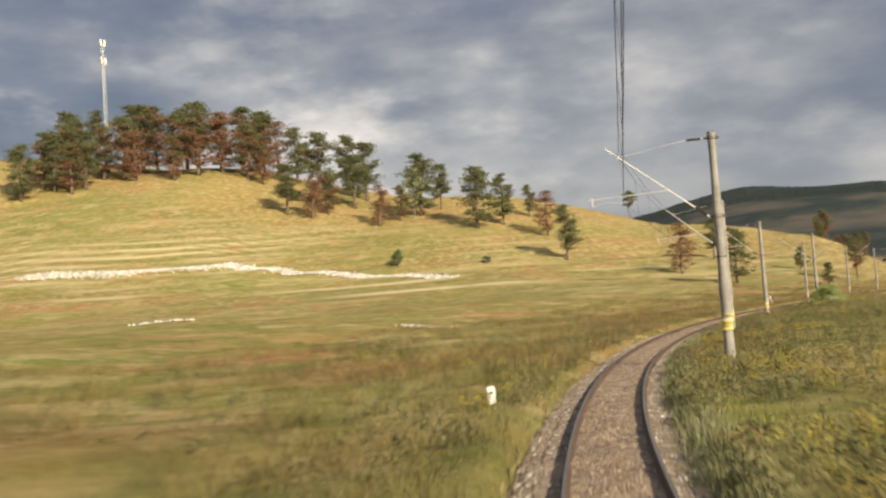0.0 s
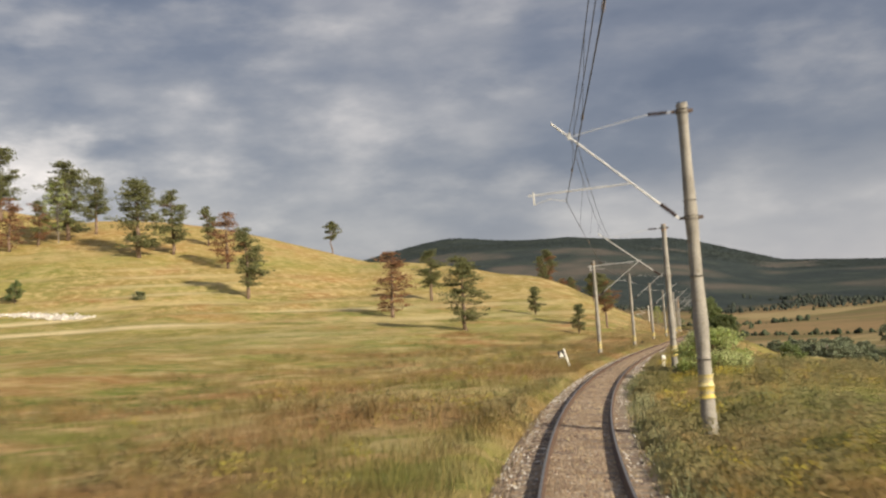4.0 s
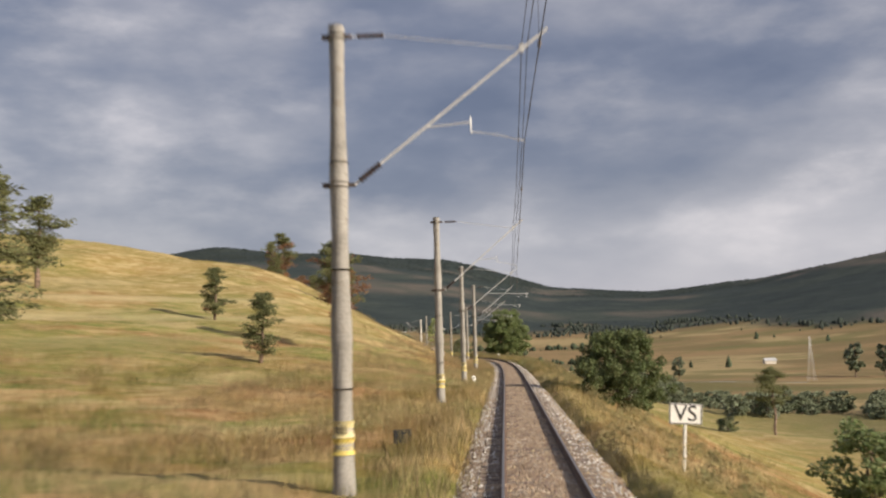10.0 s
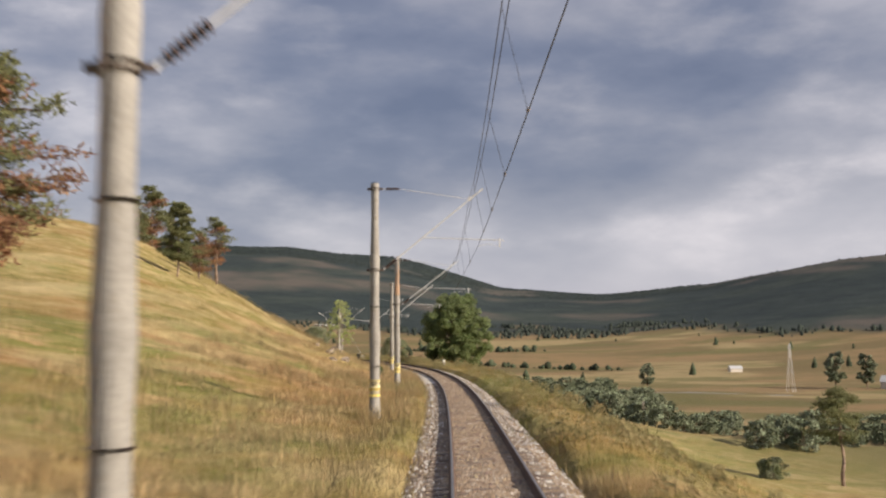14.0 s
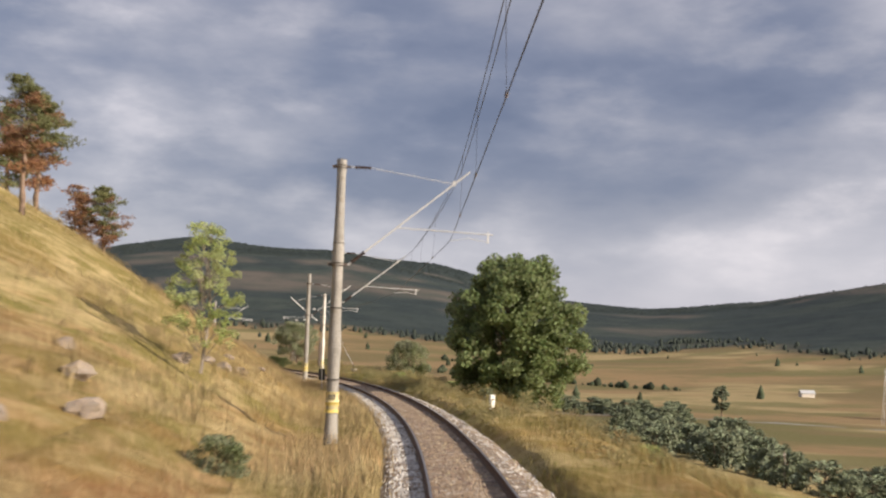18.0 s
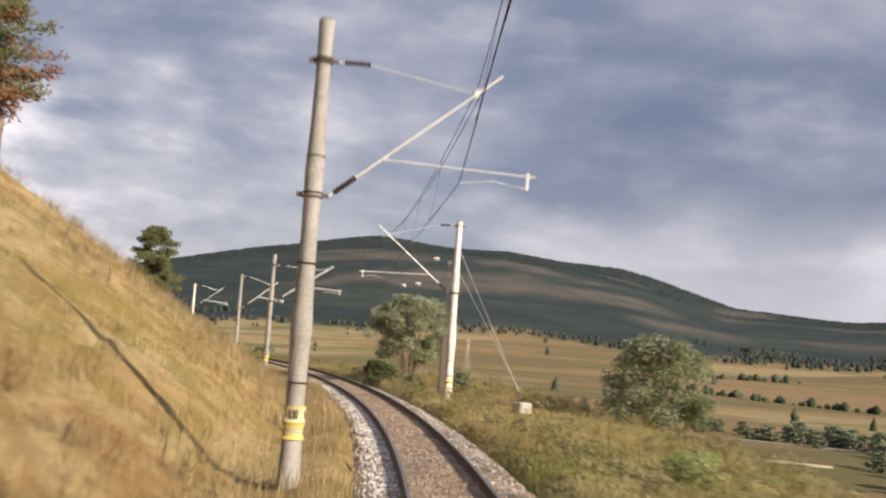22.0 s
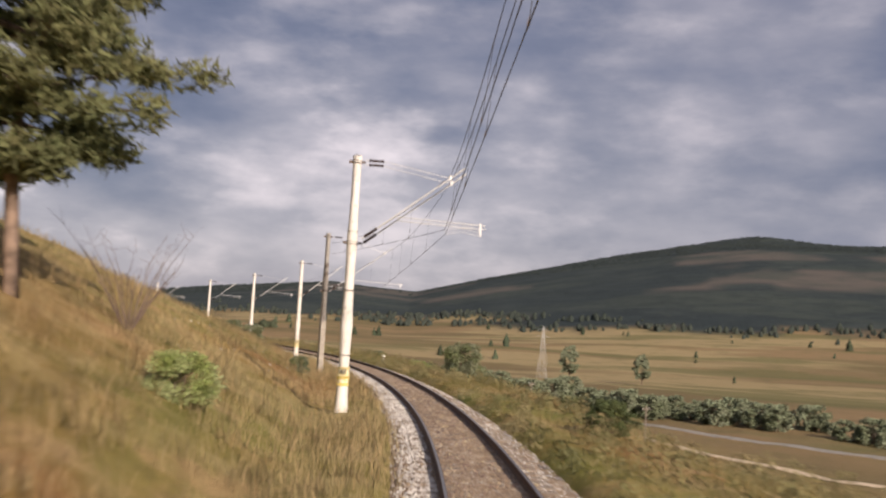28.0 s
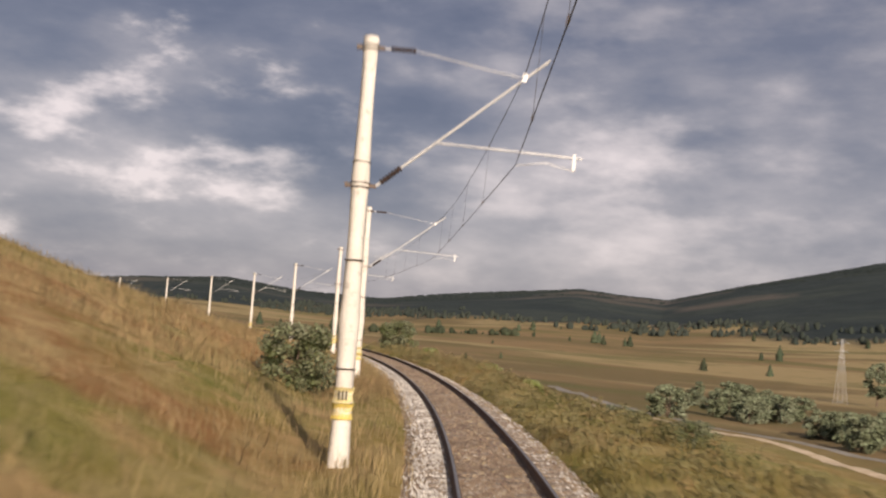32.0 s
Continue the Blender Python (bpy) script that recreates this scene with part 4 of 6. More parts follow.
def mast(i, s, d, top, style):
    x, y = beside(s, d)
    rx, ry, rail, th, c = on_line(s)
    gz = ground_at(x, y)
    hz = float(rail) - gz
    side = -1 if d > 0 else 1  # the track lies at +x of the thing's own axes
    white = i in WHITE
    body = "white" if white else "grey"
    label = {"R": "whitewashed concrete anchor mast with guy wire and weights", "W": "grey concrete mast with stacked concrete balance weights",
             "D": f"{body} concrete overhead line mast with two bracket arms"}.get(style, f"{body} concrete overhead line mast with bracket arm and yellow band")
    t = thing("catenary_mast", (x, y, gz), label, "catenary mast", "masts along the railway", turn=float(th) + (math.pi if side < 0 else 0))
    rnd = random.Random(40 + i)
    H = hz + top
    sides = 16
    wide = .22
    pole = Shape()
    levels = [(-.5, wide), (.0, wide), (H * .33, wide * .93), (H * .66, wide * .82), (H - .02, wide * .70), (H, wide * .66)]
    pole.tube([(0, 0, z) for z, r in levels], [r for z, r in levels], sides)
    part("pole", pole, "white_concrete" if white else "concrete", t, smooth=True)
    for z in (H * .22, H * .47, H * .70):
        r = float(np.interp(z, [l[0] for l in levels], [l[1] for l in levels]))
        part("joint_ring", Shape().tube([(0, 0, z - .009), (0, 0, z + .009)], r + .004, sides), "dark_steel", t)
    if i in RUSTY:
        lo = H - (2.5 if i == 9 else .35)
        part("stained_top", Shape().tube([(0, 0, lo), (0, 0, H + .004)], [wide * .81 if i == 9 else wide * .725, wide * .705], sides), "rusty_cap", t, "rust-stained top of the pole")
    # yellow number band with bars for the digits
    zb = hz + (1.15 if i == 0 else .62)
    if i not in (17,):
        for k, (za, zc) in enumerate(((zb, zb + .30), (zb + .31, zb + .61))):
            band = part("number_band", Shape().tube([(0, 0, za), (0, 0, zc)], wide * .955 + .006, sides, caps=False), "faded_yellow" if k else "yellow_paint", t, "faded yellow painted band")
            if k and i < 19:
                for q in (-1, 0, 1):
                    u = -math.pi / 2 + q * .32
                    rr = wide * .955 + .01
                    part("digit_bar", Shape().box((rr * math.cos(u), rr * math.sin(u), (za + zc) / 2), (.035, .008, .17), u + math.pi / 2), "bars", band)
    sag = {11: .35, 12: .58}.get(i, 0.0)  # on these two the whole bracket sits lower
    stay = {14: .55}.get(i, sag)
    foot = 0.0 if style in "RWD" else float(np.interp(i, [0, 2, 3, 4, 5, 6, 7, 8, 9, 10, 11, 12, 13, 18, 25], [.33, .26, .24, .40, .26, .56, .45, .40, .32, .40, .18, .0, 0, .17, .2]))
    zl = hz + top - 2.8 - foot
    clamps = [zl - sag - {"W": .8, "R": .6, "D": .15 if i == 16 else .6}.get(style, 0), H - .22 - stay]
    for z in clamps:
        r = float(np.interp(z, [l[0] for l in levels], [l[1] for l in levels]))
        cl = Shape().tube([(0, 0, z - .05), (0, 0, z + .05)], r + .018, sides)
        cl.box((-r - .06, 0, z), (.12, .07, .09))
        cl.box((r + .06, 0, z), (.14, .05, .07))
        part("clamp", cl, "dark_steel", t)
    r0 = wide * .72
    reach = abs(d) - .30 + float(np.interp(i, [0, 3, 4, 5, 6, 7, 10, 12, 13, 14, 17], [0, 0, .2, .1, .12, .22, .42, .30, 0, .22, .36]))
    slip = side * float(np.interp(i, [0, 1, 2, 3, 4, 5, 6, 7, 8, 10, 12, 13, 14, 17], [0, -.1, -.3, -.35, .05, .05, .2, .45, .35, 0, -.15, -.25, -.1, 0]))  # the contact wire zigzags

    doubled = style == "D"

    def bracket(y0, style, lift=0.0, hook=HOOK1, far=0.0):
        a = Vector((r0 + .14, y0, zl + lift))
        e = Vector((reach + .55 + far, y0, hz + top - .22 + lift * .5 - (sag * .5 if sag else 0)))
        u = (e - a).normalized()
        part("insulator", insulator(a + u * .12, a + u * .62), "porcelain", t, "dark ribbed porcelain insulator")
        part("bracket_tube", Shape().tube([a, a + u * .14], .03, 8).tube([a + u * .60, e], .027, 8), "steel", t, "galvanised steel tube")
        st = Vector((r0 + .12, y0, H - .22 - stay))
        q = a + u * ((e - a).length - .62)
        part("insulator", insulator(st + Vector((.12, 0, 0)), st + Vector((.62, 0, 0)), .06), "porcelain", t, "dark ribbed porcelain insulator")
        part("stay_wire", Shape().tube([st, st + Vector((.13, 0, 0))], .02, 6).tube([st + Vector((.6, 0, 0)), q], .011, 5), "steel", t)
        part("messenger_clamp", Shape().box(q + Vector((0, 0, .02)), (.09, .06, .16)), "steel", t)
        zc = hz + top - 2.35 + lift * (.25 if doubled else 1)
        base = a + u * ((zc + .33 - a.z) / u.z)
        if style == "B":
            o = base + Vector((.85, 0, .06))
            part("registration_arm", Shape().tube([base, o], .018, 6), "steel", t)
            part("drop_bracket", Shape().tube([o + Vector((0, 0, .10)), o + Vector((0, 0, -.2))], .016, 6), "steel", t)
            w = Vector((reach + slip, y0, zc))
            part("steady_arm", Shape().tube([o + Vector((0, 0, -.18)), o.lerp(w, .5) + Vector((0, 0, -.06)), w], .012, 6), "steel", t)
        else:
            o = Vector((reach + 1.15 + far, y0, zc + .22))
            part("registration_arm", Shape().tube([base, o + Vector((.16, 0, 0))], .019, 6), "steel", t)
            part("drop_bracket", Shape().box(o + Vector((0, 0, -.09)), (.05, .04, .34)), "steel", t)
            w = Vector((reach + far + slip, y0, zc))
            part("steady_arm", Shape().tube([o + Vector((0, 0, -.24)), o.lerp(w, .5) + Vector((0, 0, -.02)), w], .012, 6), "steel", t)
        mw = t.matrix_world
        hook[i] = (mw @ (q + Vector((0, 0, .1))), mw @ w)

    if style in "AB":
        bracket(0, style, -sag)
        if i > 17:
            HOOK2[i] = HOOK1.pop(i)
    if style == "R":
        bracket(0, "A", -.6)
    if style == "D":
        drop = .15 if i == 16 else .6
        bracket(-.45, "A", .1 - drop, HOOK1, -.12)
        bracket(.45, "A", -drop, HOOK2, .0)
    if style == "W":
        bracket(0, "A", -.8)
        HOOK2[i] = HOOK1.pop(i)
    # cable down the side of a few masts
    if i in (6, 7, 11, 17):
        part("earth_cable", Shape().tube([(-wide * .4, -wide * .95 * side, z) for z in (.1, H * .4)] + [(-wide * .3, -wide * .8 * side, H - .4)], .014, 5), "dark_steel", t)
    if style in "RW":
        # balance weights hang beside the mast
        wx, wy, z0, n = (.34, .05, .45, 22) if style == "R" else (-.02, -.42, .15, 17)
        size = (.26, .28, .105) if style == "R" else (.30, .27, .16)
        if style == "W":
            wx, wy = .03, -.36 * side
        for k in range(n):
            part("balance_weight", Shape().box((wx + rnd.uniform(-.012, .012), wy + rnd.uniform(-.012, .012), z0 + (k + .5) * (size[2] + .014)), size, rnd.uniform(-.04, .04), .02), "dark_steel" if style == "R" else "anchor", t, "dark iron weight" if style == "R" else "pale concrete weight block")
        ztop = z0 + n * (size[2] + .014)
        part("weight_rod", Shape().tube([(wx, wy, z0), (wx, wy, H - 2.0)], .015, 6).tube([(wx + .06, wy, ztop), (wx + .06, wy, H - 2.4)], .01, 5), "dark_steel", t)
        for k in range(2):
            part("pulley", Shape().tube([(wx, wy - .03, H - 2.0 - k * .55), (wx, wy + .03, H - 2.0 - k * .55)], .11, 14), "dark_steel", t, "iron tension pulley")
    return t


mast_things = [mast(i, *row) for i, row in enumerate(MASTS)]


# ---- wires ----
def hang(a, b, sag, n=10):
    return [a.lerp(b, k / n) - Vector((0, 0, sag * 4 * (k / n) * (1 - k / n))) for k in range(n + 1)]


def wires(hooks, order, label, ends=()):
    t = thing("overhead_line", (0, 0, 0), label, "overhead wire")
    for a, b in zip(order[:-1], order[1:]):
        (m0, c0), (m1, c1) = hooks[a], hooks[b]
        top, low = hang(m0, m1, .55), hang(c0, c1, .06)
        part("messenger_wire", Shape().tube(top, .0085, 5, False), "copper", t)
        part("contact_wire", Shape().tube(low, .0095, 5, False), "copper", t)
        off = Vector((.16, .05, .06))
        if isinstance(a, int) and isinstance(b, int) and b < 14:
            part("feeder_wire", Shape().tube([p + off for p in hang(m0, m1, .45)], .009, 5, False), "copper", t)
        for k in (2, 4, 6, 8):
            part("dropper", Shape().tube([top[k], low[k]], .005, 4, False), "copper", t)
            part("dropper_clip", Shape().box(low[k] + Vector((0, 0, .02)), (.03, .05, .06)), "dark_steel", t)


x, y, z, th, c = on_line(-25)
HOOK1[-1] = (Vector((x, y, z + 7.7)), Vector((x, y, z + 6.05)))
x, y, z, th, c = on_line(10)
HOOK1[-2] = (Vector((x + .3, y, z + 7.7)), Vector((x + .3, y, z + 6.05)))
wx, wy = beside(551.0, -3.3)
wz = float(on_line(551.0)[2])
HOOK1[17] = (Vector((wx, wy, wz + 7.7)), Vector((wx, wy, wz + 7.0)))
wires(HOOK1, [-1, -2] + list(range(17)) + [17], "dark overhead messenger and contact wires with droppers")
px, py = beside(430.96, 3.35)
pz = float(on_line(430.96)[2])
HOOK2[13] = (Vector((px, py, pz + 6.95)), Vector((px, py, pz + 5.7)))
x, y, z, th, c = on_line(856)
HOOK2[26] = (Vector((x, y, z + 7.7)), Vector((x, y, z + 6.05)))
wires(HOOK2, [13] + list(range(14, 26)) + [26], "second run of overhead wires from the anchor mast onwards")

# white insulators in the anchored wires
for k, (p, q) in enumerate(((HOOK2[13][1], HOOK2[14][1]), (HOOK2[13][1], HOOK2[14][1]), (HOOK2[13][0], HOOK2[14][0]))):
    p, q = p.copy(), q.copy()
    u = (q - p).normalized()
    at = p + u * (5.4, 8.0, 2.6)[k]
    sag = (.05, .05, .18)[k]
    ob = tagged(new("strain_insulator", insulator(at - u * .28 - Vector((0, 0, sag)), at + u * .28 - Vector((0, 0, sag)), .085, 6).mesh("strain_insulator", "pale_porcelain")), "white porcelain strain insulator in an anchored wire", "insulator", "strain insulators")

gx, gy = beside(424.5, 5.6)
gz = ground_at(gx, gy)
blk = thing("guy_anchor", (gx, gy, gz), "weathered concrete guy anchor block with a steel eye in the grass", "anchor block", turn=.3)
part("block", Shape().box((0, 0, .06), (.62, .62, .70), bevel=.06), "anchor", blk)
part("eye", Shape().tube([(-.05, .1, .5), (-.08, .2, .85)], .03, 6), "dark_steel", blk)
tx, ty = beside(430.96, 3.6)
part("guy_wire", Shape().tube([Matrix.Rotation(-.3, 3, "Z") @ Vector((tx - gx, ty - gy, pz + 7.2 - gz)), (-.08, .2, .85)], .012, 5), "steel", blk)
part("guy_wire", Shape().tube([Matrix.Rotation(-.3, 3, "Z") @ Vector((tx - gx, ty - gy, pz + 6.2 - gz)), (-.02, .2, .85)], .012, 5), "steel", blk)


# ---- trees and bushes ----
def blades(centres, count, length, width, seed, up=.35, droop=0.0):
    """Bunches of thin pointed blades round the centres; arrays of triangles."""
    r = np.random.RandomState(seed)
    n = len(centres)
    c = np.repeat(np.asarray(centres), count, 0)
    d = r.randn(n * count, 3)
    d[:, 2] = d[:, 2] * .7 + up
    d /= np.linalg.norm(d, axis=1)[:, None]
    side = np.cross(d, r.randn(n * count, 3))
    side /= np.linalg.norm(side, axis=1)[:, None] + 1e-6
    ln = length * r.uniform(.6, 1.3, (n * count, 1))
    c = c + d * ln * .1
    tip = c + d * ln
    tip[:, 2] -= droop * ln[:, 0]
    w = width * r.uniform(.7, 1.3, (n * count, 1))
    V = np.stack([c - side * w, c + side * w, tip], 1).reshape(-1, 3)
    return V, np.arange(len(V)).reshape(-1, 3)


def leaves(centres, count, spread, size, seed, long=1.5):
    """Leaf-shaped faces of four corners scattered round the centres."""
    r = np.random.RandomState(seed)
    c = np.repeat(np.asarray(centres), count, 0)
    n = len(c)
    off = r.randn(n, 3)
    off *= (r.rand(n, 1) ** .4) / (np.linalg.norm(off, axis=1)[:, None] + 1e-6)
    c = c + off * spread * np.array([1, 1, .75])
    nrm = off * .6 + r.randn(n, 3) * .7 + np.array([0, 0, .5])
    nrm /= np.linalg.norm(nrm, axis=1)[:, None]
    a = np.cross(nrm, r.randn(n, 3))
    a /= np.linalg.norm(a, axis=1)[:, None] + 1e-6
    b = np.cross(nrm, a)
    s = size * r.uniform(.6, 1.35, (n, 1))
    V = np.stack([c - a * s * long * .5, c + b * s * .42, c + a * s * long * .5, c - b * s * .42], 1).reshape(-1, 3)
    return V, np.arange(len(V)).reshape(-1, 4)


def pine(h, seed, dead=0.0, bare=.3, wide=.30, dense=1.0, lean=.03):
    """A Scots pine about h high: kinked trunk, limbs, clumps of needles, the lower ones dead if asked."""
    rnd = random.Random(seed)
    t = new("pine_tree")
    trunk = [Vector((0, 0, -.4))]
    x = y = 0
    for k in range(1, 9):
        x += rnd.uniform(-lean, lean) * h * .4
        y += rnd.uniform(-lean, lean) * h * .4
        trunk.append(Vector((x, y, h * .97 * k / 8)))
    rad = [(.024 if dense < 1.2 else .017) * h * (1 - .9 * k / 8) + .01 for k in range(9)]
    part("trunk", Shape().tube(trunk, rad, 8), "pine_bark", t, smooth=True)

    def axis(z):
        u = max(0, min(7.99, z / (h * .97) * 8))
        return trunk[int(u)].lerp(trunk[int(u) + 1], u - int(u))

    live, gone, limbs = [], [], Shape()
    z = bare * h
    while z < h * .99:
        f = (z / h - bare) / (1 - bare)
        reach = wide * h * (math.sin(math.pi * min(1, .18 + .80 * f)) ** .8) * rnd.uniform(.55, 1.1)
        for q in range(rnd.choice((2, 3, 3, 4))):
            a = rnd.uniform(0, 6.28)
            p0 = axis(z)
            rr = reach * rnd.uniform(.55, 1.1)
            p1 = p0 + Vector((math.cos(a) * rr, math.sin(a) * rr, rr * rnd.uniform(-.12, .35)))
            mid = p0.lerp(p1, .5) + Vector((0, 0, rnd.uniform(-.06, .04) * h * .3))
            limbs.tube([p0, mid, p1], [.0075 * h * (1 - f * .7), .004 * h, .002 * h], 4, False)
            is_dead = rnd.random() < dead * 1.25 - f * .75 if dead else rnd.random() < .05
            for s in (1.0, .74, .5):
                if rnd.random() < .9:
                    c = p0.lerp(p1, s) + Vector((rnd.gauss(0, .035), rnd.gauss(0, .035), rnd.gauss(.01, .02))) * h * .6
                    (gone if is_dead else live).append((c, h * (rnd.uniform(.044, .072) if dense < 1 else rnd.uniform(.030, .052))))
        z += h * rnd.uniform(.028, .05) / dense ** .5
    live.append((axis(h * .97), h * .03))
    part("branch_work", limbs, "pine_bark", t)
    r = np.random.RandomState(seed)
    for name, cl, mat, per in (("crown", live, "needles", 34), ("dead_needles", gone, "dead_needles", 22)):
        if not cl:
            continue
        per = int(per * dense)
        C = np.repeat(np.array([tuple(c[0]) for c in cl]), per, 0)
        S = np.repeat(np.array([c[1] for c in cl]), per)[:, None]
        off = r.randn(len(C), 3)
        off *= (r.rand(len(C), 1) ** .45) / np.linalg.norm(off, axis=1)[:, None]
        C = C + off * S * np.array([1.4, 1.4, .62 if dense < 1.2 else .85])
        v, f = blades(C, 5 if dense > .7 else 3, .028 * h ** .75 * 1.6, .0042 * h ** .75 * (1.7 if dense > .7 else 2.8), seed + 1, .25)
        part(name, quick_mesh(name, v, f, mat), None, t, "rust-brown dead needles" if gone is cl else "")
    return t


def leafy(name, h, wide, seed, mat, count=60, per=90, size=.13, stems=1, low=.12, bark="bark", stem_r=.022, open_low=0.0, foot=.20, power=.7, tight=.25):
    """A broad-leaved tree or bush: stems, limbs and clumps of leaves with an uneven outline."""
    rnd = random.Random(seed)
    t = new(name)
    limbs = Shape()
    cl = []
    for q in range(stems):
        a0 = rnd.uniform(0, 6.28)
        sp = wide * (.04 if stems == 1 else rnd.uniform(.05, .22) if stems < 10 else rnd.uniform(.10, .46))
        base = Vector((math.cos(a0) * sp * .3, math.sin(a0) * sp * .3, -.2))
        top = Vector((math.cos(a0) * sp * 1.6, math.sin(a0) * sp * 1.6, h * rnd.uniform(.72, .86)))
        mid = base.lerp(top, .5) + Vector((rnd.uniform(-.04, .04) * h, rnd.uniform(-.04, .04) * h, 0))
        limbs.tube([base, mid, top], [stem_r * h, stem_r * h * .6, stem_r * h * .12], 7, False)
    part("trunk" if stems == 1 else "stem_clump", limbs, bark, t, smooth=True)
    twigs = Shape()
    for k in range(count):
        f = rnd.random() ** .85
        z = h * low + (h * .97 - wide * .17 - h * low) * f
        env = math.sin(math.pi * (foot + (.90 - foot) * f)) ** power
        if f < open_low:
            env *= .55
        a = rnd.uniform(0, 6.28)
        rr = wide * env * math.sqrt(rnd.uniform(.15, 1)) * rnd.uniform(.8, 1.12)
        p = Vector((math.cos(a) * rr, math.sin(a) * rr, z))
        cl.append(p)
        if k % 2 == 0:
            o = Vector((p.x * .12, p.y * .12, max(.1 * h, z - rr * .8)))
            twigs.tube([o, o.lerp(p, .55) + Vector((0, 0, .04 * h)), p], [stem_r * h * .28, stem_r * h * .16, stem_r * h * .05], 4, False)
    part("branch_work", twigs, bark, t)
    v, f = leaves([tuple(p) for p in cl], per, wide * tight, size, seed + 3)
    part("crown", quick_mesh("crown", v, f, mat), None, t)
    return t


MADE = {}


def plant(kind, x, y, h, turn, label, category="tree", group="", fat=1.0):
    """One plant of a kind at a place, scaled to its height; the kinds are built once."""
    z = ground_at(x, y)
    if kind not in MADE:
        MADE[kind] = [KINDS[kind](), 0]
    ob, used = MADE[kind]
    m = Matrix.Translation((x, y, z - .05)) @ Matrix.Rotation(turn, 4, "Z") @ Matrix.Diagonal((h / BASE[kind] * fat, h / BASE[kind] * fat, h / BASE[kind], 1))
    if used:
        ob = copy_thing(ob, m)
        ob.matrix_basis = m
    else:
        ob.matrix_basis = m
        MADE[kind][1] = 1
    for key in ("label", "category", "group"):
        ob.pop(key, None)
    return tagged(ob, label, category, group)


KINDS = {
    "pine_a": lambda: pine(12, 1, 0.0, .18, .26, .6), "pine_b": lambda: pine(12, 2, .12, .14, .25, .6), "pine_c": lambda: pine(12, 3, .05, .30, .25, .6),
    "red_a": lambda: pine(12, 4, .95, .12, .26, .6), "red_b": lambda: pine(12, 5, .8, .16, .25, .6), "red_c": lambda: pine(12, 6, 1.3, .12, .28, .6),
    "young": lambda: pine(5, 7, .10, .14, .25, .5), "near": lambda: pine(12, 8, .06, .24, .34, 1.5), "lone": lambda: pine(11, 9, .05, .45, .34, .8, .09),
    "half": lambda: pine(11.5, 10, .72, .32, .25, .75, .05),
    "big": lambda: leafy("broadleaf_tree", 8.8, 3.75, 21, "leaf_dark", 300, 170, .15, 1, .05, "bark", .016, 0.0, .17, .85, .155),
    "round": lambda: leafy("round_tree", 4.4, 2.3, 22, "leaf_olive", 90, 170, .10, 3, .10),
    "fan": lambda: leafy("fan_tree", 6.4, 3.2, 23, "leaf_silver", 165, 230, .09, 18, .24, "twig", .0048, .0, .20, .75, .16),
    "willow": lambda: leafy("willow_bush", 3.0, 2.3, 24, "leaf_bright", 80, 120, .11, 6, .04),
    "dark_bush": lambda: leafy("dark_bush", 4.4, 3.2, 25, "leaf_bush", 190, 150, .10, 8, .03, "bark", .010, 0.0, .20, .75, .12),
    "bush": lambda: leafy("bush", 2.6, 1.8, 26, "leaf_olive", 60, 110, .11, 5, .04),
    "birch": lambda: leafy("birch_tree", 5.6, 1.35, 27, "leaf_bright", 130, 75, .055, 1, .18, "wood", .014, 0.0, .30, .9, .16),
    "thin": lambda: leafy("young_tree", 4.2, 1.5, 28, "leaf_dark", 55, 70, .13, 2, .12),
    "far_bush": lambda: leafy("valley_bush", 6.0, 3.6, 29, "mid_leaf", 40, 60, .36, 2, .05),
    "far_tree": lambda: leafy("valley_tree", 12.0, 3.2, 30, "mid_leaf", 60, 70, .5, 1, .18),
}
BASE = {"young": 5, "lone": 11, "half": 11.5, "big": 8.8, "round": 4.4, "fan": 6.4, "willow": 3.0, "dark_bush": 4.4, "bush": 2.6, "birch": 5.6, "thin": 4.2, "far_bush": 6.0, "far_tree": 12.0}
for k in KINDS:
    BASE.setdefault(k, 12)

GREEN, RED = "green Scots pine standing on the dry grass hill", "half-dead Scots pine with rust-brown needles on the hill"
HILLTOP = [("p", -196, 446, 24), ("r", -204, 452, 22), ("p", -208, 438, 22), ("p", -190, 452, 26), ("r", -186, 440, 20), ("p", -199, 470, 27), ("r", -194, 462, 25), ("p", -182, 446, 23), ("r", -157, 469, 27), ("r", -134, 454, 26), ("p", -150, 490, 27), ("p", -168, 480, 28), ("r", -120, 478, 26), ("p", -108, 470, 26), ("r", -100, 462, 24), ("p", -92, 464, 23),
           ("p", -140, 475, 28), ("r", -125, 462, 25), ("r", -112, 455, 22), ("p", -178, 500, 28), ("p", -190, 480, 27), ("r", -170, 460, 26), ("r", -147, 460, 24), ("p", -85, 406, 18),
           ("r", -74, 399, 15), ("p", -74, 419, 27), ("r", -69, 406, 14), ("p", -69, 462, 22), ("r", -128, 470, 22), ("r", -162, 452, 20), ("r", -180, 462, 22), ("p", -115, 488, 25), ("r", -104, 448, 15), ("r", -142, 446, 17)]
HILLSIDE = [("p", -57, 434, 22), ("r", -47, 390, 14), ("p", -32, 401, 21), ("p", -25, 410, 16), ("p", -10, 375, 20), ("p", -1, 383, 17), ("p", 9, 397, 11),
            ("r", 14, 365, 14), ("p", 18, 327, 15.5), ("p", 62, 322, 11), ("p", -60, 418, 19), ("r", -40, 396, 12)]
rnd = random.Random(77)
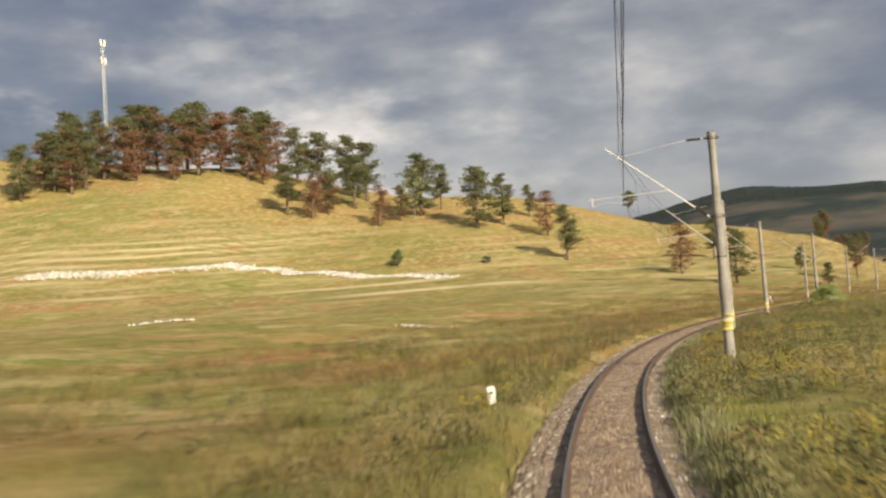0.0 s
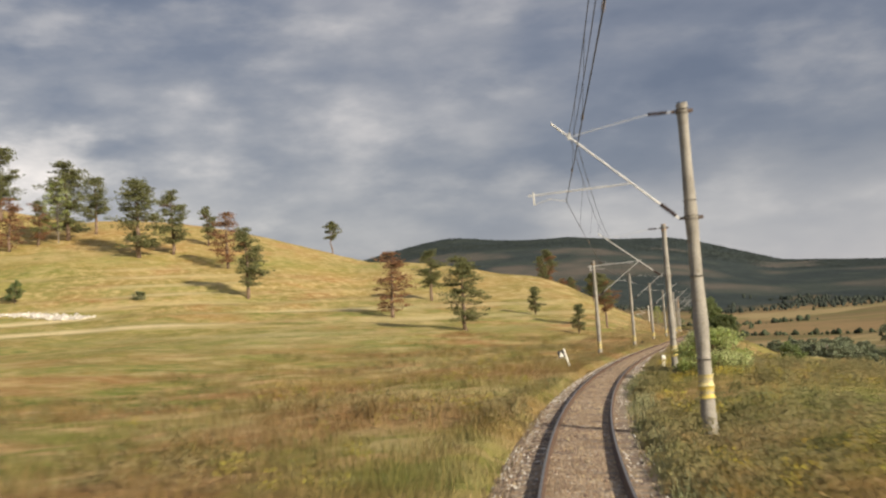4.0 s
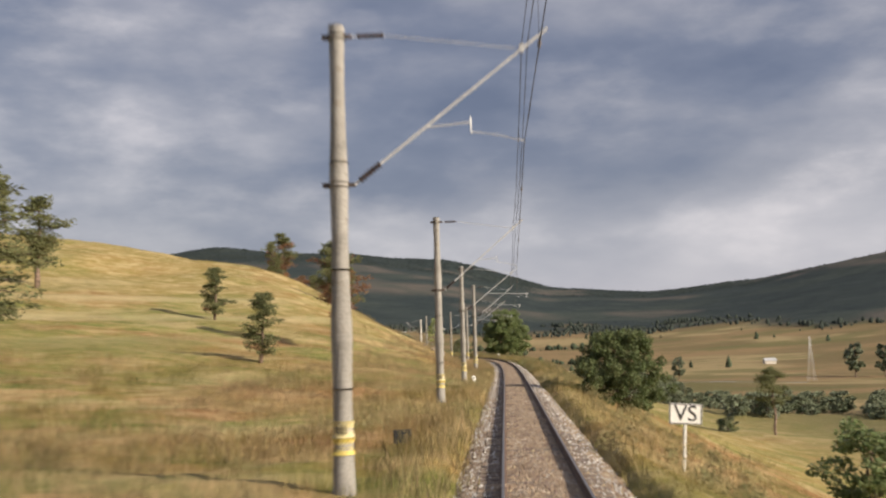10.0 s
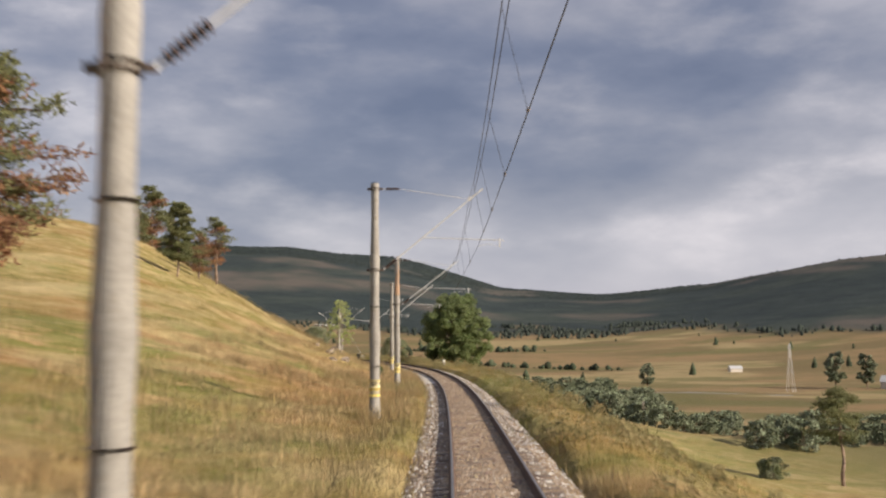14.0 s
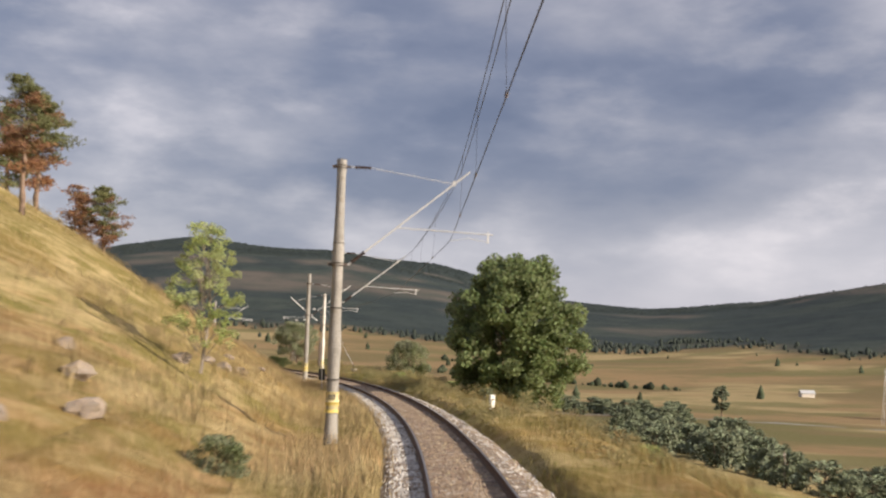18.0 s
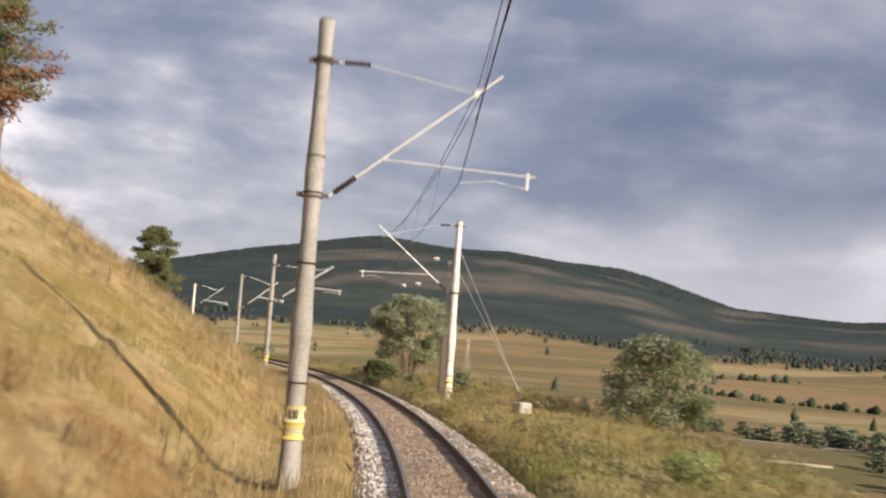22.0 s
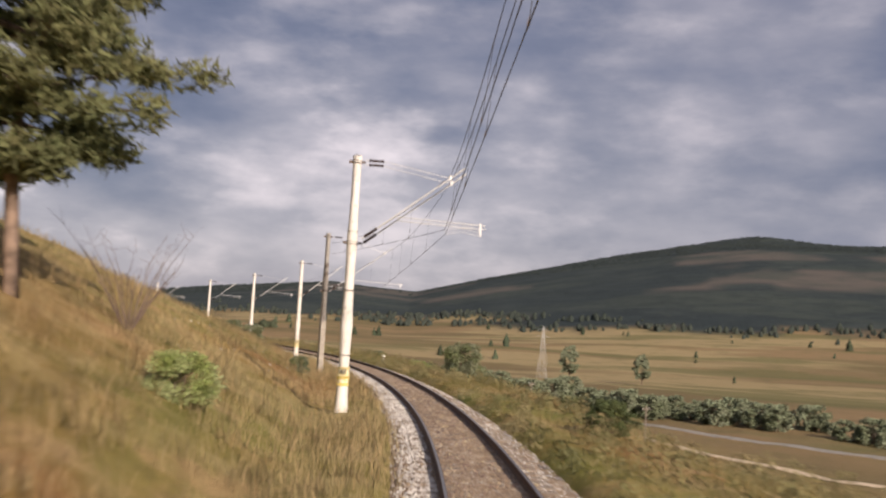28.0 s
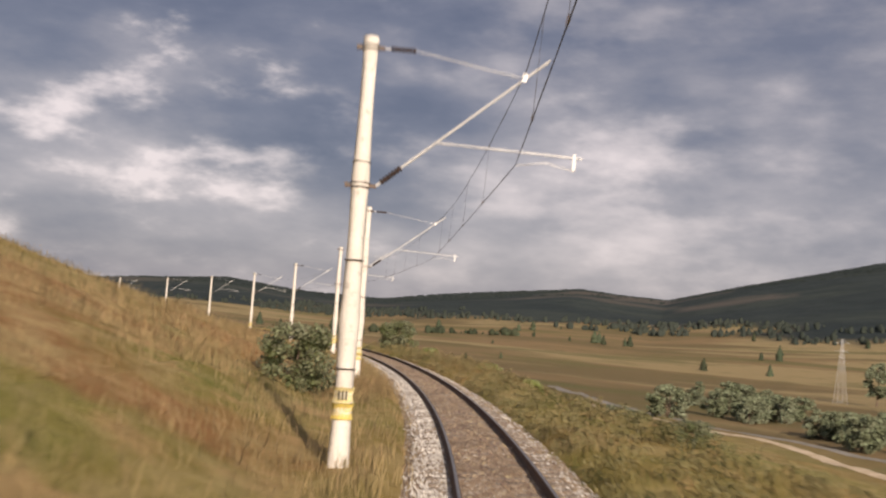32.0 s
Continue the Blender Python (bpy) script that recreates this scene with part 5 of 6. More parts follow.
for k, (c, x, y, h) in enumerate(HILLTOP + HILLSIDE):
    kind = rnd.choice(("red_a", "red_b", "red_c") if c == "r" else ("pine_a", "pine_b", "pine_b", "pine_c"))
    plant(kind, x, y, h * 1.12, rnd.uniform(0, 6.28), RED if c == "r" else GREEN, "pine tree", "pines on the hill", rnd.uniform(1.15, 1.45))
for kind, x, y, h, label in (("birch", -34.5, 398, 20, "pale green birch among the pines on the hill"),
                             ("lone", 51.9, 440.3, 11.5, "lone wind-bent Scots pine on the hill crest"),
                             ("red_c", 46.5, 288.3, 14.0, "mostly dead russet Scots pine on the grass slope"),
                             ("pine_b", 53.6, 253.0, 13.2, "dense green Scots pine on the grass slope"),
                             ("young", 80.2, 295.9, 6.2, "small young pine on the grass slope"),
                             ("young", 73.2, 248.4, 5.2, "small dark young pine low on the slope"),
                             ("half", 86.5, 268.8, 11.0, "Scots pine with green top and dead lower branches"),
                             ("half", 118.3, 355.4, 8.2, "Scots pine on the edge of the cutting"),
                             ("near", 108.7, 335.0, 7.5, "Scots pine on the crest above the cutting"),
                             ("red_b", 114.6, 349.5, 5.6, "Scots pine with some dead branches above the cutting"),
                             ("half", 123.0, 415.0, 15.5, "tall Scots pine with brown lower branches above the cutting"),
                             ("pine_a", 119.5, 411.0, 11.0, "Scots pine in a clump above the cutting"),
                             ("half", 130.0, 411.0, 10.0, "pine with green top and russet branches at the cutting edge"),
                             ("red_c", 126.8, 411.5, 7.5, "dead russet pine at the edge of the cutting"),
                             ("red_a", 128.0, 416.0, 8.0, "half-dead russet pine behind the cutting edge"),
                             ("near", 138.4, 476.8, 11.0, "broad green Scots pine with a bare trunk beside the cutting"),
                             ("near", 124.4, 498.0, 7.9, "green Scots pine on the hillside above the cutting")):
    plant(kind, x, y, h, rnd.uniform(0, 6.28), label, "pine tree" if kind not in ("birch",) else "birch tree", "", 1.35 if kind in ("pine_b", "red_c", "young") else 1.0)
for kind, x, y, h, cat, label in (("big", 147.5, 348.3, 11.0, "tree", "large dark green round-crowned tree beside the track"),
                                  ("round", 159.5, 393.0, 4.5, "tree", "small silvery round tree in the dry grass"),
                                  ("fan", 155.0, 418.6, 6.2, "tree", "many-stemmed silvery willow tree beside the track"),
                                  ("willow", 35.2, 121.0, 2.5, "bush", "bright green willow bush beside the track"),
                                  ("dark_bush", 88.7, 223.8, 5.4, "bush", "dense dark green bush on the bank"),
                                  ("thin", 89.6, 205.7, 5.0, "tree", "light green young tree low on the grassy bank"),
                                  ("birch", 122.8, 326.2, 5.6, "tree", "slender pale green young birch on the cutting slope"),
                                  ("bush", -7, 323, 2.2, "bush", "small brown-green bush on the meadow slope"),
                                  ("thin", -35.5, 330, 6.0, "tree", "thin young tree on the meadow slope"),
                                  ("bush", 122.2, 558.0, 2.3, "bush", "olive green bush beside a white mast"),
                                  ("willow", 142.2, 477.0, 1.2, "bush", "low green bush in the dry grass slope"),
                                  ("bush", 138.4, 506.3, .9, "bush", "low grey-green bush at the foot of the slope"),
                                  ("bush", 102.5, 620.0, 3.0, "bush", "dark green bush on the far side of the track"),
                                  ("bush", 145.9, 516.5, 2.1, "bush", "green bush at the top of the bank"),
                                  ("bush", 154.4, 405.2, 1.2, "bush", "low green bush among tall weeds by the track"),
                                  ("dark_bush", 154.2, 425.0, 1.5, "bush", "dark leafy bush in the weeds below a willow"),
                                  ("dark_bush", 151.6, 413.2, 1.0, "bush", "dark green weeds bush between track and willow"),
                                  ("dark_bush", 152.9, 416.4, 1.3, "bush", "dark green bush at the foot of a willow"),
                                  ("dark_bush", 153.3, 410.8, .9, "bush", "low dark green bush in the weeds"),
                                  ("dark_bush", 152.0, 485.5, 1.2, "bush", "dark green bush on the edge of the bank"),
                                  ("bush", 120.0, 311.0, .9, "bush", "low olive bush on the cutting slope"),
                                  ("lone", 197.0, 331.0, 13.0, "tree", "tall dark pine with a bare trunk below the railway bank"),
                                  ("bush", 191.0, 338.0, 3.2, "bush", "dark round bush below the railway bank"),
                                  ("far_tree", 169.0, 925.0, 16.0, "tree", "dark broad-leaved tree in the valley"),
                                  ("far_tree", 200.0, 917.0, 14.0, "tree", "pale slender tree in the valley"),
                                  ("far_tree", 402.0, 630.0, 13.0, "tree", "single dark poplar-like tree in the valley field"),
                                  ("far_tree", 548.0, 649.0, 22.0, "tree", "dark spruce-like tree in the valley"),
                                  ("far_tree", 567.0, 643.0, 21.0, "tree", "dark tree beside another in the valley")):
    plant(kind, x, y, h, rnd.uniform(0, 6.28), label, cat, "", .92 if kind == "fan" else .80 if kind == "dark_bush" and h > 4 else 1.25 if kind == "thin" and h < 5.5 else .95 if kind == "big" else 1.0)

# olive bushes along the top of the right bank
for s0, d0, h in ((520, 5.6, 1.0), (531, 6.4, 1.3), (543, 5.2, .9), (552, 6.8, 1.5), (562, 5.4, 1.1), (571, 6.2, 1.4), (585, 5.6, 1.2), (597, 6.6, 1.6), (612, 5.8, 1.2), (628, 6.4, 1.5), (650, 6.2, 1.6), (672, 6.6, 1.5),
                  (347, 6.4, .9), (372, 5.2, 1.0), (388, 6.2, .8), (404, 5.4, 1.0), (436, 5.0, 1.1), (462, 6.0, 1.0), (490, 5.8, .9)):
    x, y = beside(s0, d0)
    plant(rnd.choice(("bush", "willow")), x, y, h * .75, rnd.uniform(0, 6.28), "low grey-green bush along the top of the bank", "bush", "bushes along the bank", rnd.uniform(1.0, 1.5))

# bare shrub on the slope
dx, dy = 139.2, 481.5
shrub = thing("bare_shrub", (dx, dy, ground_at(dx, dy)), "leafless grey shrub with spreading twigs on the slope", "shrub")
tw = Shape()
for k in range(26):
    a, ln = rnd.uniform(0, 6.28), rnd.uniform(1.2, 3.0)
    p = Vector((math.cos(a) * .1, math.sin(a) * .1, 0))
    q = p + Vector((math.cos(a) * ln * .35, math.sin(a) * ln * .35, ln * .6))
    e = q + Vector((math.cos(a + rnd.uniform(-.6, .6)) * ln * .3, math.sin(a) * ln * .3, ln * .35))
    tw.tube([p, q, e], [.018, .011, .003], 4, False)
    for _ in range(3):
        s = q.lerp(e, rnd.random())
        tw.tube([s, s + Vector((rnd.uniform(-.4, .4), rnd.uniform(-.4, .4), rnd.uniform(.1, .5)))], [.006, .002], 3, False)
part("twig_crown", tw, "twig", shrub)

# willows along the stream in the valley
STREAM = [(330, 372), (262, 368), (226, 386), (236, 424), (264, 472), (294, 516), (330, 566), (352, 600), (335, 640), (290, 672), (240, 692), (205, 700), (176, 712), (152, 738), (132, 790), (110, 850)]
for k in range(290):
    u = rnd.random() * (len(STREAM) - 1)
    i = int(u)
    if 4.2 < u < 8.2 and rnd.random() < .3:
        continue  # the meadow is open here
    x = STREAM[i][0] + (STREAM[i + 1][0] - STREAM[i][0]) * (u - i) + rnd.gauss(0, 10)
    y = STREAM[i][1] + (STREAM[i + 1][1] - STREAM[i][1]) * (u - i) + rnd.gauss(0, 9)
    plant("far_bush", x, y, rnd.uniform(2.8, 6.8), rnd.uniform(0, 6.28), "grey-green willow bush along the valley stream", "bush", "willow bushes in the valley", rnd.uniform(.9, 1.4))


# ---- things beside the line ----
def facing(s):
    """Turn that faces a board back along the track."""
    return float(on_line(s)[3])


def marker_stone(s, d, h, lean, label, turn=0.2):
    x, y = beside(s, d)
    t = thing("marker_stone", (x, y, ground_at(x, y)), label, "marker stone", "white marker stones", turn=facing(s) + turn)
    t.matrix_basis = t.matrix_basis @ Matrix.Rotation(lean, 4, "Y")
    part("post", Shape().box((0, 0, h / 2 - .12), (.24 if h > .2 else .15, .17 if h > .2 else .10, h + .24), bevel=.03), "white_paint", t)
    part("number_mark", Shape().box((0, -.088, h * .66), (.11, .008, .07)), "bars", t)


for s, d, h, lean in ((29.2, -3.4, .50, -.12), (138.6, 2.8, .80, .05), (252.3, -2.75, .44, -.28), (362, 3.7, .66, .02), (570, 3.1, .48, .16), (316, -6.8, .17, -.1)):
    marker_stone(s, d, h, lean, "white painted stone marker post in the trackside grass")

# speed board
x, y = beside(207.2, 3.75)
z0 = ground_at(x, y)
sp = thing("speed_board", (x, y, z0), "white speed board lettered VS on a leaning white post", "railway sign", turn=facing(208) + .1)
up = float(on_line(208)[2]) + .65 - z0
sp.matrix_basis = sp.matrix_basis @ Matrix.Rotation(.07, 4, "Y")
part("post", Shape().tube([(0, .03, -.3), (0, .03, up + .1)], .045, 8), "white_paint", sp)
bd = part("board", Shape().box((0, 0, up), (.84, .03, .52), bevel=.008), "white_paint", sp, "white board with black edge")
for a, b in (((0, -.019, up + .24), (.82, .006, .022)), ((0, -.019, up - .24), (.82, .006, .022)), ((-.40, -.019, up), (.022, .006, .48)), ((.40, -.019, up), (.022, .006, .48))):
    part("edge_line", Shape().box(a, b), "black_paint", bd)
fc = bpy.data.curves.new("lettering", "FONT")
fc.body, fc.size, fc.align_x, fc.align_y, fc.extrude = "VS", .56, "CENTER", "CENTER", .003
fo = bpy.data.objects.new("lettering", fc)
scene.collection.objects.link(fo)
bpy.context.view_layer.update()
lm = bpy.data.meshes.new_from_object(fo.evaluated_get(bpy.context.evaluated_depsgraph_get()))
bpy.data.objects.remove(fo)
lm.materials.clear()
lm.materials.append(M["black_paint"])
lo = new("lettering", lm)
lo.parent = bd
lo.matrix_basis = Matrix.Translation((0, -.021, up)) @ Matrix.Rotation(radians(90), 4, "X")
tagged(lo, "black letters VS")

# leaning warning board with a pale triangle
x, y = beside(142.5, -3.5)
z0 = ground_at(x, y)
wb = thing("warning_board", (x, y, z0), "black warning board with white triangle on a leaning post", "railway sign", turn=facing(146) + .15)
wb.matrix_basis = wb.matrix_basis @ Matrix.Rotation(-.25, 4, "Y")
part("post", Shape().box((0, .04, .46), (.13, .10, 1.8), bevel=.02), "white_paint", wb, "white painted concrete post")
b = part("board", Shape().box((-.27, -.03, 1.06), (.46, .03, .50), bevel=.01), "black_paint", wb, "square black board")
tri = Shape()
tri.add([(-.42, -.052, 0.92), (-.12, -.052, 0.92), (-.27, -.052, 1.24), (-.42, -.046, 0.92), (-.12, -.046, 0.92), (-.27, -.046, 1.24)], [(0, 1, 2), (5, 4, 3), (0, 3, 4, 1), (1, 4, 5, 2), (2, 5, 3, 0)])
tri.box((-.27, -.049, 0.88), (.30, .006, .05))
part("triangle", tri, "white_paint", b, "white triangle")

# low black board on a stake
x, y = beside(207.5, -3.35)
z0 = ground_at(x, y)
lb = thing("low_board", (x, y, z0), "small black board on a short stake in the grass", "railway sign", turn=facing(207))
part("stake", Shape().tube([(0, .02, -.3), (0, .02, .45)], .025, 6), "dark_steel", lb)
part("board", Shape().box((0, 0, .34), (.46, .03, .36), bevel=.008), "black_paint", lb)

# distant signal board: black with a grey post before it
x, y = beside(386, -3.05)
z0 = ground_at(x, y)
db = thing("marker_board", (x, y, z0), "upright black marker board on a grey steel post", "railway sign", turn=facing(386))
zz = float(on_line(386)[2]) - z0 + .75
db.matrix_basis = db.matrix_basis @ Matrix.Rotation(-.04, 4, "Y")
part("post", Shape().tube([(0, -.03, -.3), (0, -.03, zz + .40)], .035, 8), "steel", db)
part("board", Shape().box((0, .03, zz), (.42, .03, .72), bevel=.008), "black_paint", db)
part("centre_strip", Shape().box((0, .008, zz), (.05, .012, .70)), "white_paint", db)

# rocks on the cutting slope
for k, (s, d, r) in enumerate(((357, -8.4, .34), (362, -7.6, .42), (340, -9.0, .5), (352, -8.7, .42), (358, -7.9, .40), (336, -7.6, .45), (366, -8.4, .3), (343, -10.2, .35), (333.5, -8.6, .38), (370, -7.0, .25))):
    x, y = beside(s, d)
    rr = random.Random(k)
    sh = bmesh.new()
    bmesh.ops.create_icosphere(sh, subdivisions=2, radius=r)
    for v in sh.verts:
        v.co *= .85 + .5 * noise.noise(v.co * 2.1 / r + Vector((k * 7, 0, 0)))
        v.co.z *= .68
    me = bpy.data.meshes.new("rock")
    sh.to_mesh(me)
    sh.free()
    me.materials.append(M["rock"])
    ob = new("rock", me)
    ob.matrix_world = Matrix.Translation((x, y, ground_at(x, y) + r * .16)) @ Matrix.Rotation(rr.uniform(0, 6.3), 4, "Z")
    tagged(ob, "weathered grey boulder half sunk in the grass slope", "rock", "boulders on the slope")


def stone_band(name, pts, width, count, size, label, seed):
    """Loose pale stones strewn along a line on the ground."""
    r = np.random.RandomState(seed)
    p = np.array(pts, float)
    u = r.rand(count) * (len(p) - 1)
    i = np.clip(u.astype(int), 0, len(p) - 2)
    f = (u - i)[:, None]
    q = p[i] * (1 - f) + p[i + 1] * f + r.randn(count, 2) * width * np.interp(u, [0, len(p) - 1], [1.0, .5])[:, None]
    z = ground(q[:, 0], q[:, 1])
    base = np.array([(1, 0, 0), (0, 1, 0), (-1, 0, 0), (0, -1, 0), (0, 0, .8), (0, 0, -.6)])
    V = base[None] * r.uniform(.6, 1.3, (count, 6, 1)) * (size * r.uniform(.4, 1.4, count))[:, None, None] + np.stack([q[:, 0], q[:, 1], z + size * .2], -1)[:, None]
    F = np.array([(0, 1, 4), (1, 2, 4), (2, 3, 4), (3, 0, 4), (1, 0, 5), (2, 1, 5), (3, 2, 5), (0, 3, 5)])
    f = (F[None] + np.arange(count)[:, None, None] * 6).reshape(-1, 3)
    tagged(new(name, quick_mesh(name, V.reshape(-1, 3), f, "white_stones")), label, "stones", kind="stuff")


stone_band("stone_heap", [(-158, 330), (-130, 328), (-112, 331), (-92, 336), (-72, 331), (-52, 322), (-35, 313), (-17, 302)], 1.7, 4600, .42, "long heap of white stones across the meadow", 31)
stone_band("stone_patch", [(-77, 208), (-66, 211)], 1.0, 60, .45, "patch of white stones in the meadow", 32)
stone_band("stone_patch", [(-14, 124), (-7, 127)], .8, 46, .22, "patch of white stones in the meadow", 33)
stone_band("slope_stones", [beside(527, -8.5), beside(536, -7.5), beside(545, -6.8)], 1.5, 26, .05, "pale stones showing in the slope", 34)

stone_band("stone_patch", [(40.0, 157.0), (41.4, 158.4)], .5, 26, .10, "few grey stones in the trackside grass", 35)
stone_band("stone_patch", [(37.4, 152.2), (38.4, 152.9)], .3, 18, .10, "few pale stones beside a shrub in the grass", 36)

# radio mast behind the hilltop pines
x, y = -181, 470
z0 = ground_at(x, y)
rm = thing("radio_mast", (x, y, z0), "slim lattice radio mast with white antennas above the trees", "radio mast")
H = 64.0
lat = Shape()
for a in range(3):
    q = a * 2.094
    lat.tube([(math.cos(q) * 1.0, math.sin(q) * 1.0, 0), (math.cos(q) * .5, math.sin(q) * .5, H)], .10, 5)
for k in range(30):
    z = H * k / 30
    w0, w1 = 1 - .5 * k / 30, 1 - .5 * (k + 1) / 30
    for a in range(3):
        q, q2 = a * 2.094, (a + 1) * 2.094
        lat.tube([(math.cos(q) * w0, math.sin(q) * w0, z), (math.cos(q2) * w1, math.sin(q2) * w1, z + H / 30)], .05, 4)
part("lattice", lat, "steel", rm)
for z in (H - 1, H - 9.5):
    for a in range(3):
        q = a * 2.094 + .5
        part("antenna", Shape().box((math.cos(q) * 1.2, math.sin(q) * 1.2, z), (.7, .7, 3.4), q, .1), "white_paint", rm, "white panel antenna")


def utility_pole(x, y, h):
    t = thing("utility_pole", (x, y, ground_at(x, y)), "weathered wooden utility pole with a cross-arm in the valley", "utility pole", "utility poles", turn=.6)
    part("pole", Shape().tube([(0, 0, -.4), (0, 0, h)], [.14, .10], 8), "wood", t)
    part("cross_arm", Shape().box((0, 0, h - .55), (1.5, .10, .12)), "wood", t)
    for k in (-.6, .6):
        part("insulator", insulator((k, 0, h - .48), (k, 0, h - .25), .05, 3), "pale_porcelain", t)


for x, y, h in ((168, 616, 6.8), (215, 396, 4.8), (151, 662, 6.4), (233, 596, 6.4)):
    utility_pole(x, y, h)


def pylon(x, y, h):
    t = thing("lattice_pylon", (x, y, ground_at(x, y)), "pale steel lattice pylon standing in the valley", "pylon", "lattice pylons", turn=.4)
    s = Shape()
    n = 9
    wd = lambda f: 2.2 * (1 - f) ** 1.2 + .35
    for a in range(4):
        q = a * math.pi / 2 + .785
        pts = [(math.cos(q) * wd(k / n), math.sin(q) * wd(k / n), h * k / n) for k in range(n + 1)]
        s.tube(pts, .07, 4)
        q2 = q + math.pi / 2
        for k in range(n):
            s.tube([pts[k], (math.cos(q2) * wd((k + 1) / n), math.sin(q2) * wd((k + 1) / n), h * (k + 1) / n)], .04, 3)
    part("tower", s, "steel", t)
    for z in (h * .80, h * .93):
        part("arm", Shape().tube([(-2.6, 0, z), (0, 0, z + .5), (2.6, 0, z)], .08, 4), "steel", t)


for x, y, h in ((157, 925, 23), (495, 630, 25), (330, 980, 24)):
    pylon(x, y, h)


def barn(x, y, w, l, h, turn, label):
    t = thing("barn", (x, y, ground_at(x, y)), label, "barn", turn=turn)
    wl = Shape()
    for q in (-1, 1):
        wl.box((q * w / 2, 0, h / 2 - .3), (.25, l, h + .6))
        wl.box((0, q * l / 2, h / 2 - .3), (w - .25, .25, h + .6))
        wl.add([(-w / 2, q * l / 2 - .1, h), (w / 2, q * l / 2 - .1, h), (0, q * l / 2 - .1, h + w * .36), (-w / 2, q * l / 2 + .1, h), (w / 2, q * l / 2 + .1, h), (0, q * l / 2 + .1, h + w * .36)], [(0, 1, 2), (5, 4, 3), (1, 4, 5, 2), (3, 0, 2, 5)])
    part("wall", wl, "wall", t)
    for q in (-1, 1):
        a, b = Vector((q * (w / 2 + .5), 0, h - .36)), Vector((0, 0, h + w * .36 + .05))
        c = (a + b) / 2
        part("roof_slope", Shape().box(c, ((b - a).length, l + 1.0, .18), 0, 0, Matrix.Rotation(math.atan2(b.z - a.z, abs(a.x)) * q, 4, "Y")), "roof", t, "grey metal roof slope")
    part("door", Shape().box((w / 2 + .14, 0, 1.4), (.06, 2.6, 2.8)), "wood", t, "grey wooden door")


barn(592, 640, 9, 22, 4.5, .5, "long low barn with a grey roof in the valley")
barn(646, 832, 5, 9, 2.8, 1.2, "small shed with a pale roof in the valley field")


def ribbon(name, pts, width, mat, label, category, lift=.06):
    """A road laid on the ground along a smooth line."""
    p = np.array(pts, float)
    u = np.linspace(0, len(p) - 1, (len(p) - 1) * 24 + 1)
    i = np.clip(u.astype(int), 0, len(p) - 2)
    f = u - i
    q0, q1 = p[np.clip(i - 1, 0, None)], p[np.clip(i + 2, None, len(p) - 1)]
    a, b = p[i], p[i + 1]
    f = f[:, None]
    c = .5 * ((2 * a) + (b - q0) * f + (2 * q0 - 5 * a + 4 * b - q1) * f ** 2 + (3 * a - q0 - 3 * b + q1) * f ** 3)
    d = np.gradient(c, axis=0)
    nrm = np.stack([-d[:, 1], d[:, 0]], -1) / np.linalg.norm(d, axis=1)[:, None]
    V = []
    for k in (-1, -.5, 0, .5, 1):
        e = c + nrm * width * .5 * k
        V.append(np.stack([e[:, 0], e[:, 1], np.maximum(ground(e[:, 0], e[:, 1]), ground(c[:, 0], c[:, 1]) - .1) + lift + (.12 if abs(k) < 1 else -.25)], -1))
    V = np.stack(V, 1)
    n = len(c)
    i = (np.arange(n - 1)[:, None] * 5 + np.arange(4)).ravel()
    tagged(new(name, quick_mesh(name, V.reshape(-1, 3), np.stack([i, i + 1, i + 6, i + 5], -1), mat, True)), label, category, kind="structure")


ribbon("dirt_road", [(96, 748), (118, 714), (139, 692), (148, 672), (158, 657), (169, 647), (177, 637), (200, 618), (236, 594), (290, 560)], 4.6, "dirt", "pale dirt road across the valley grass", "road")
ribbon("valley_road", [(78, 810), (106, 758), (130, 724), (151, 701), (179, 681), (211, 665), (258, 648), (332, 614), (430, 566)], 5.0, "asphalt", "grey asphalt road along the valley stream", "road")

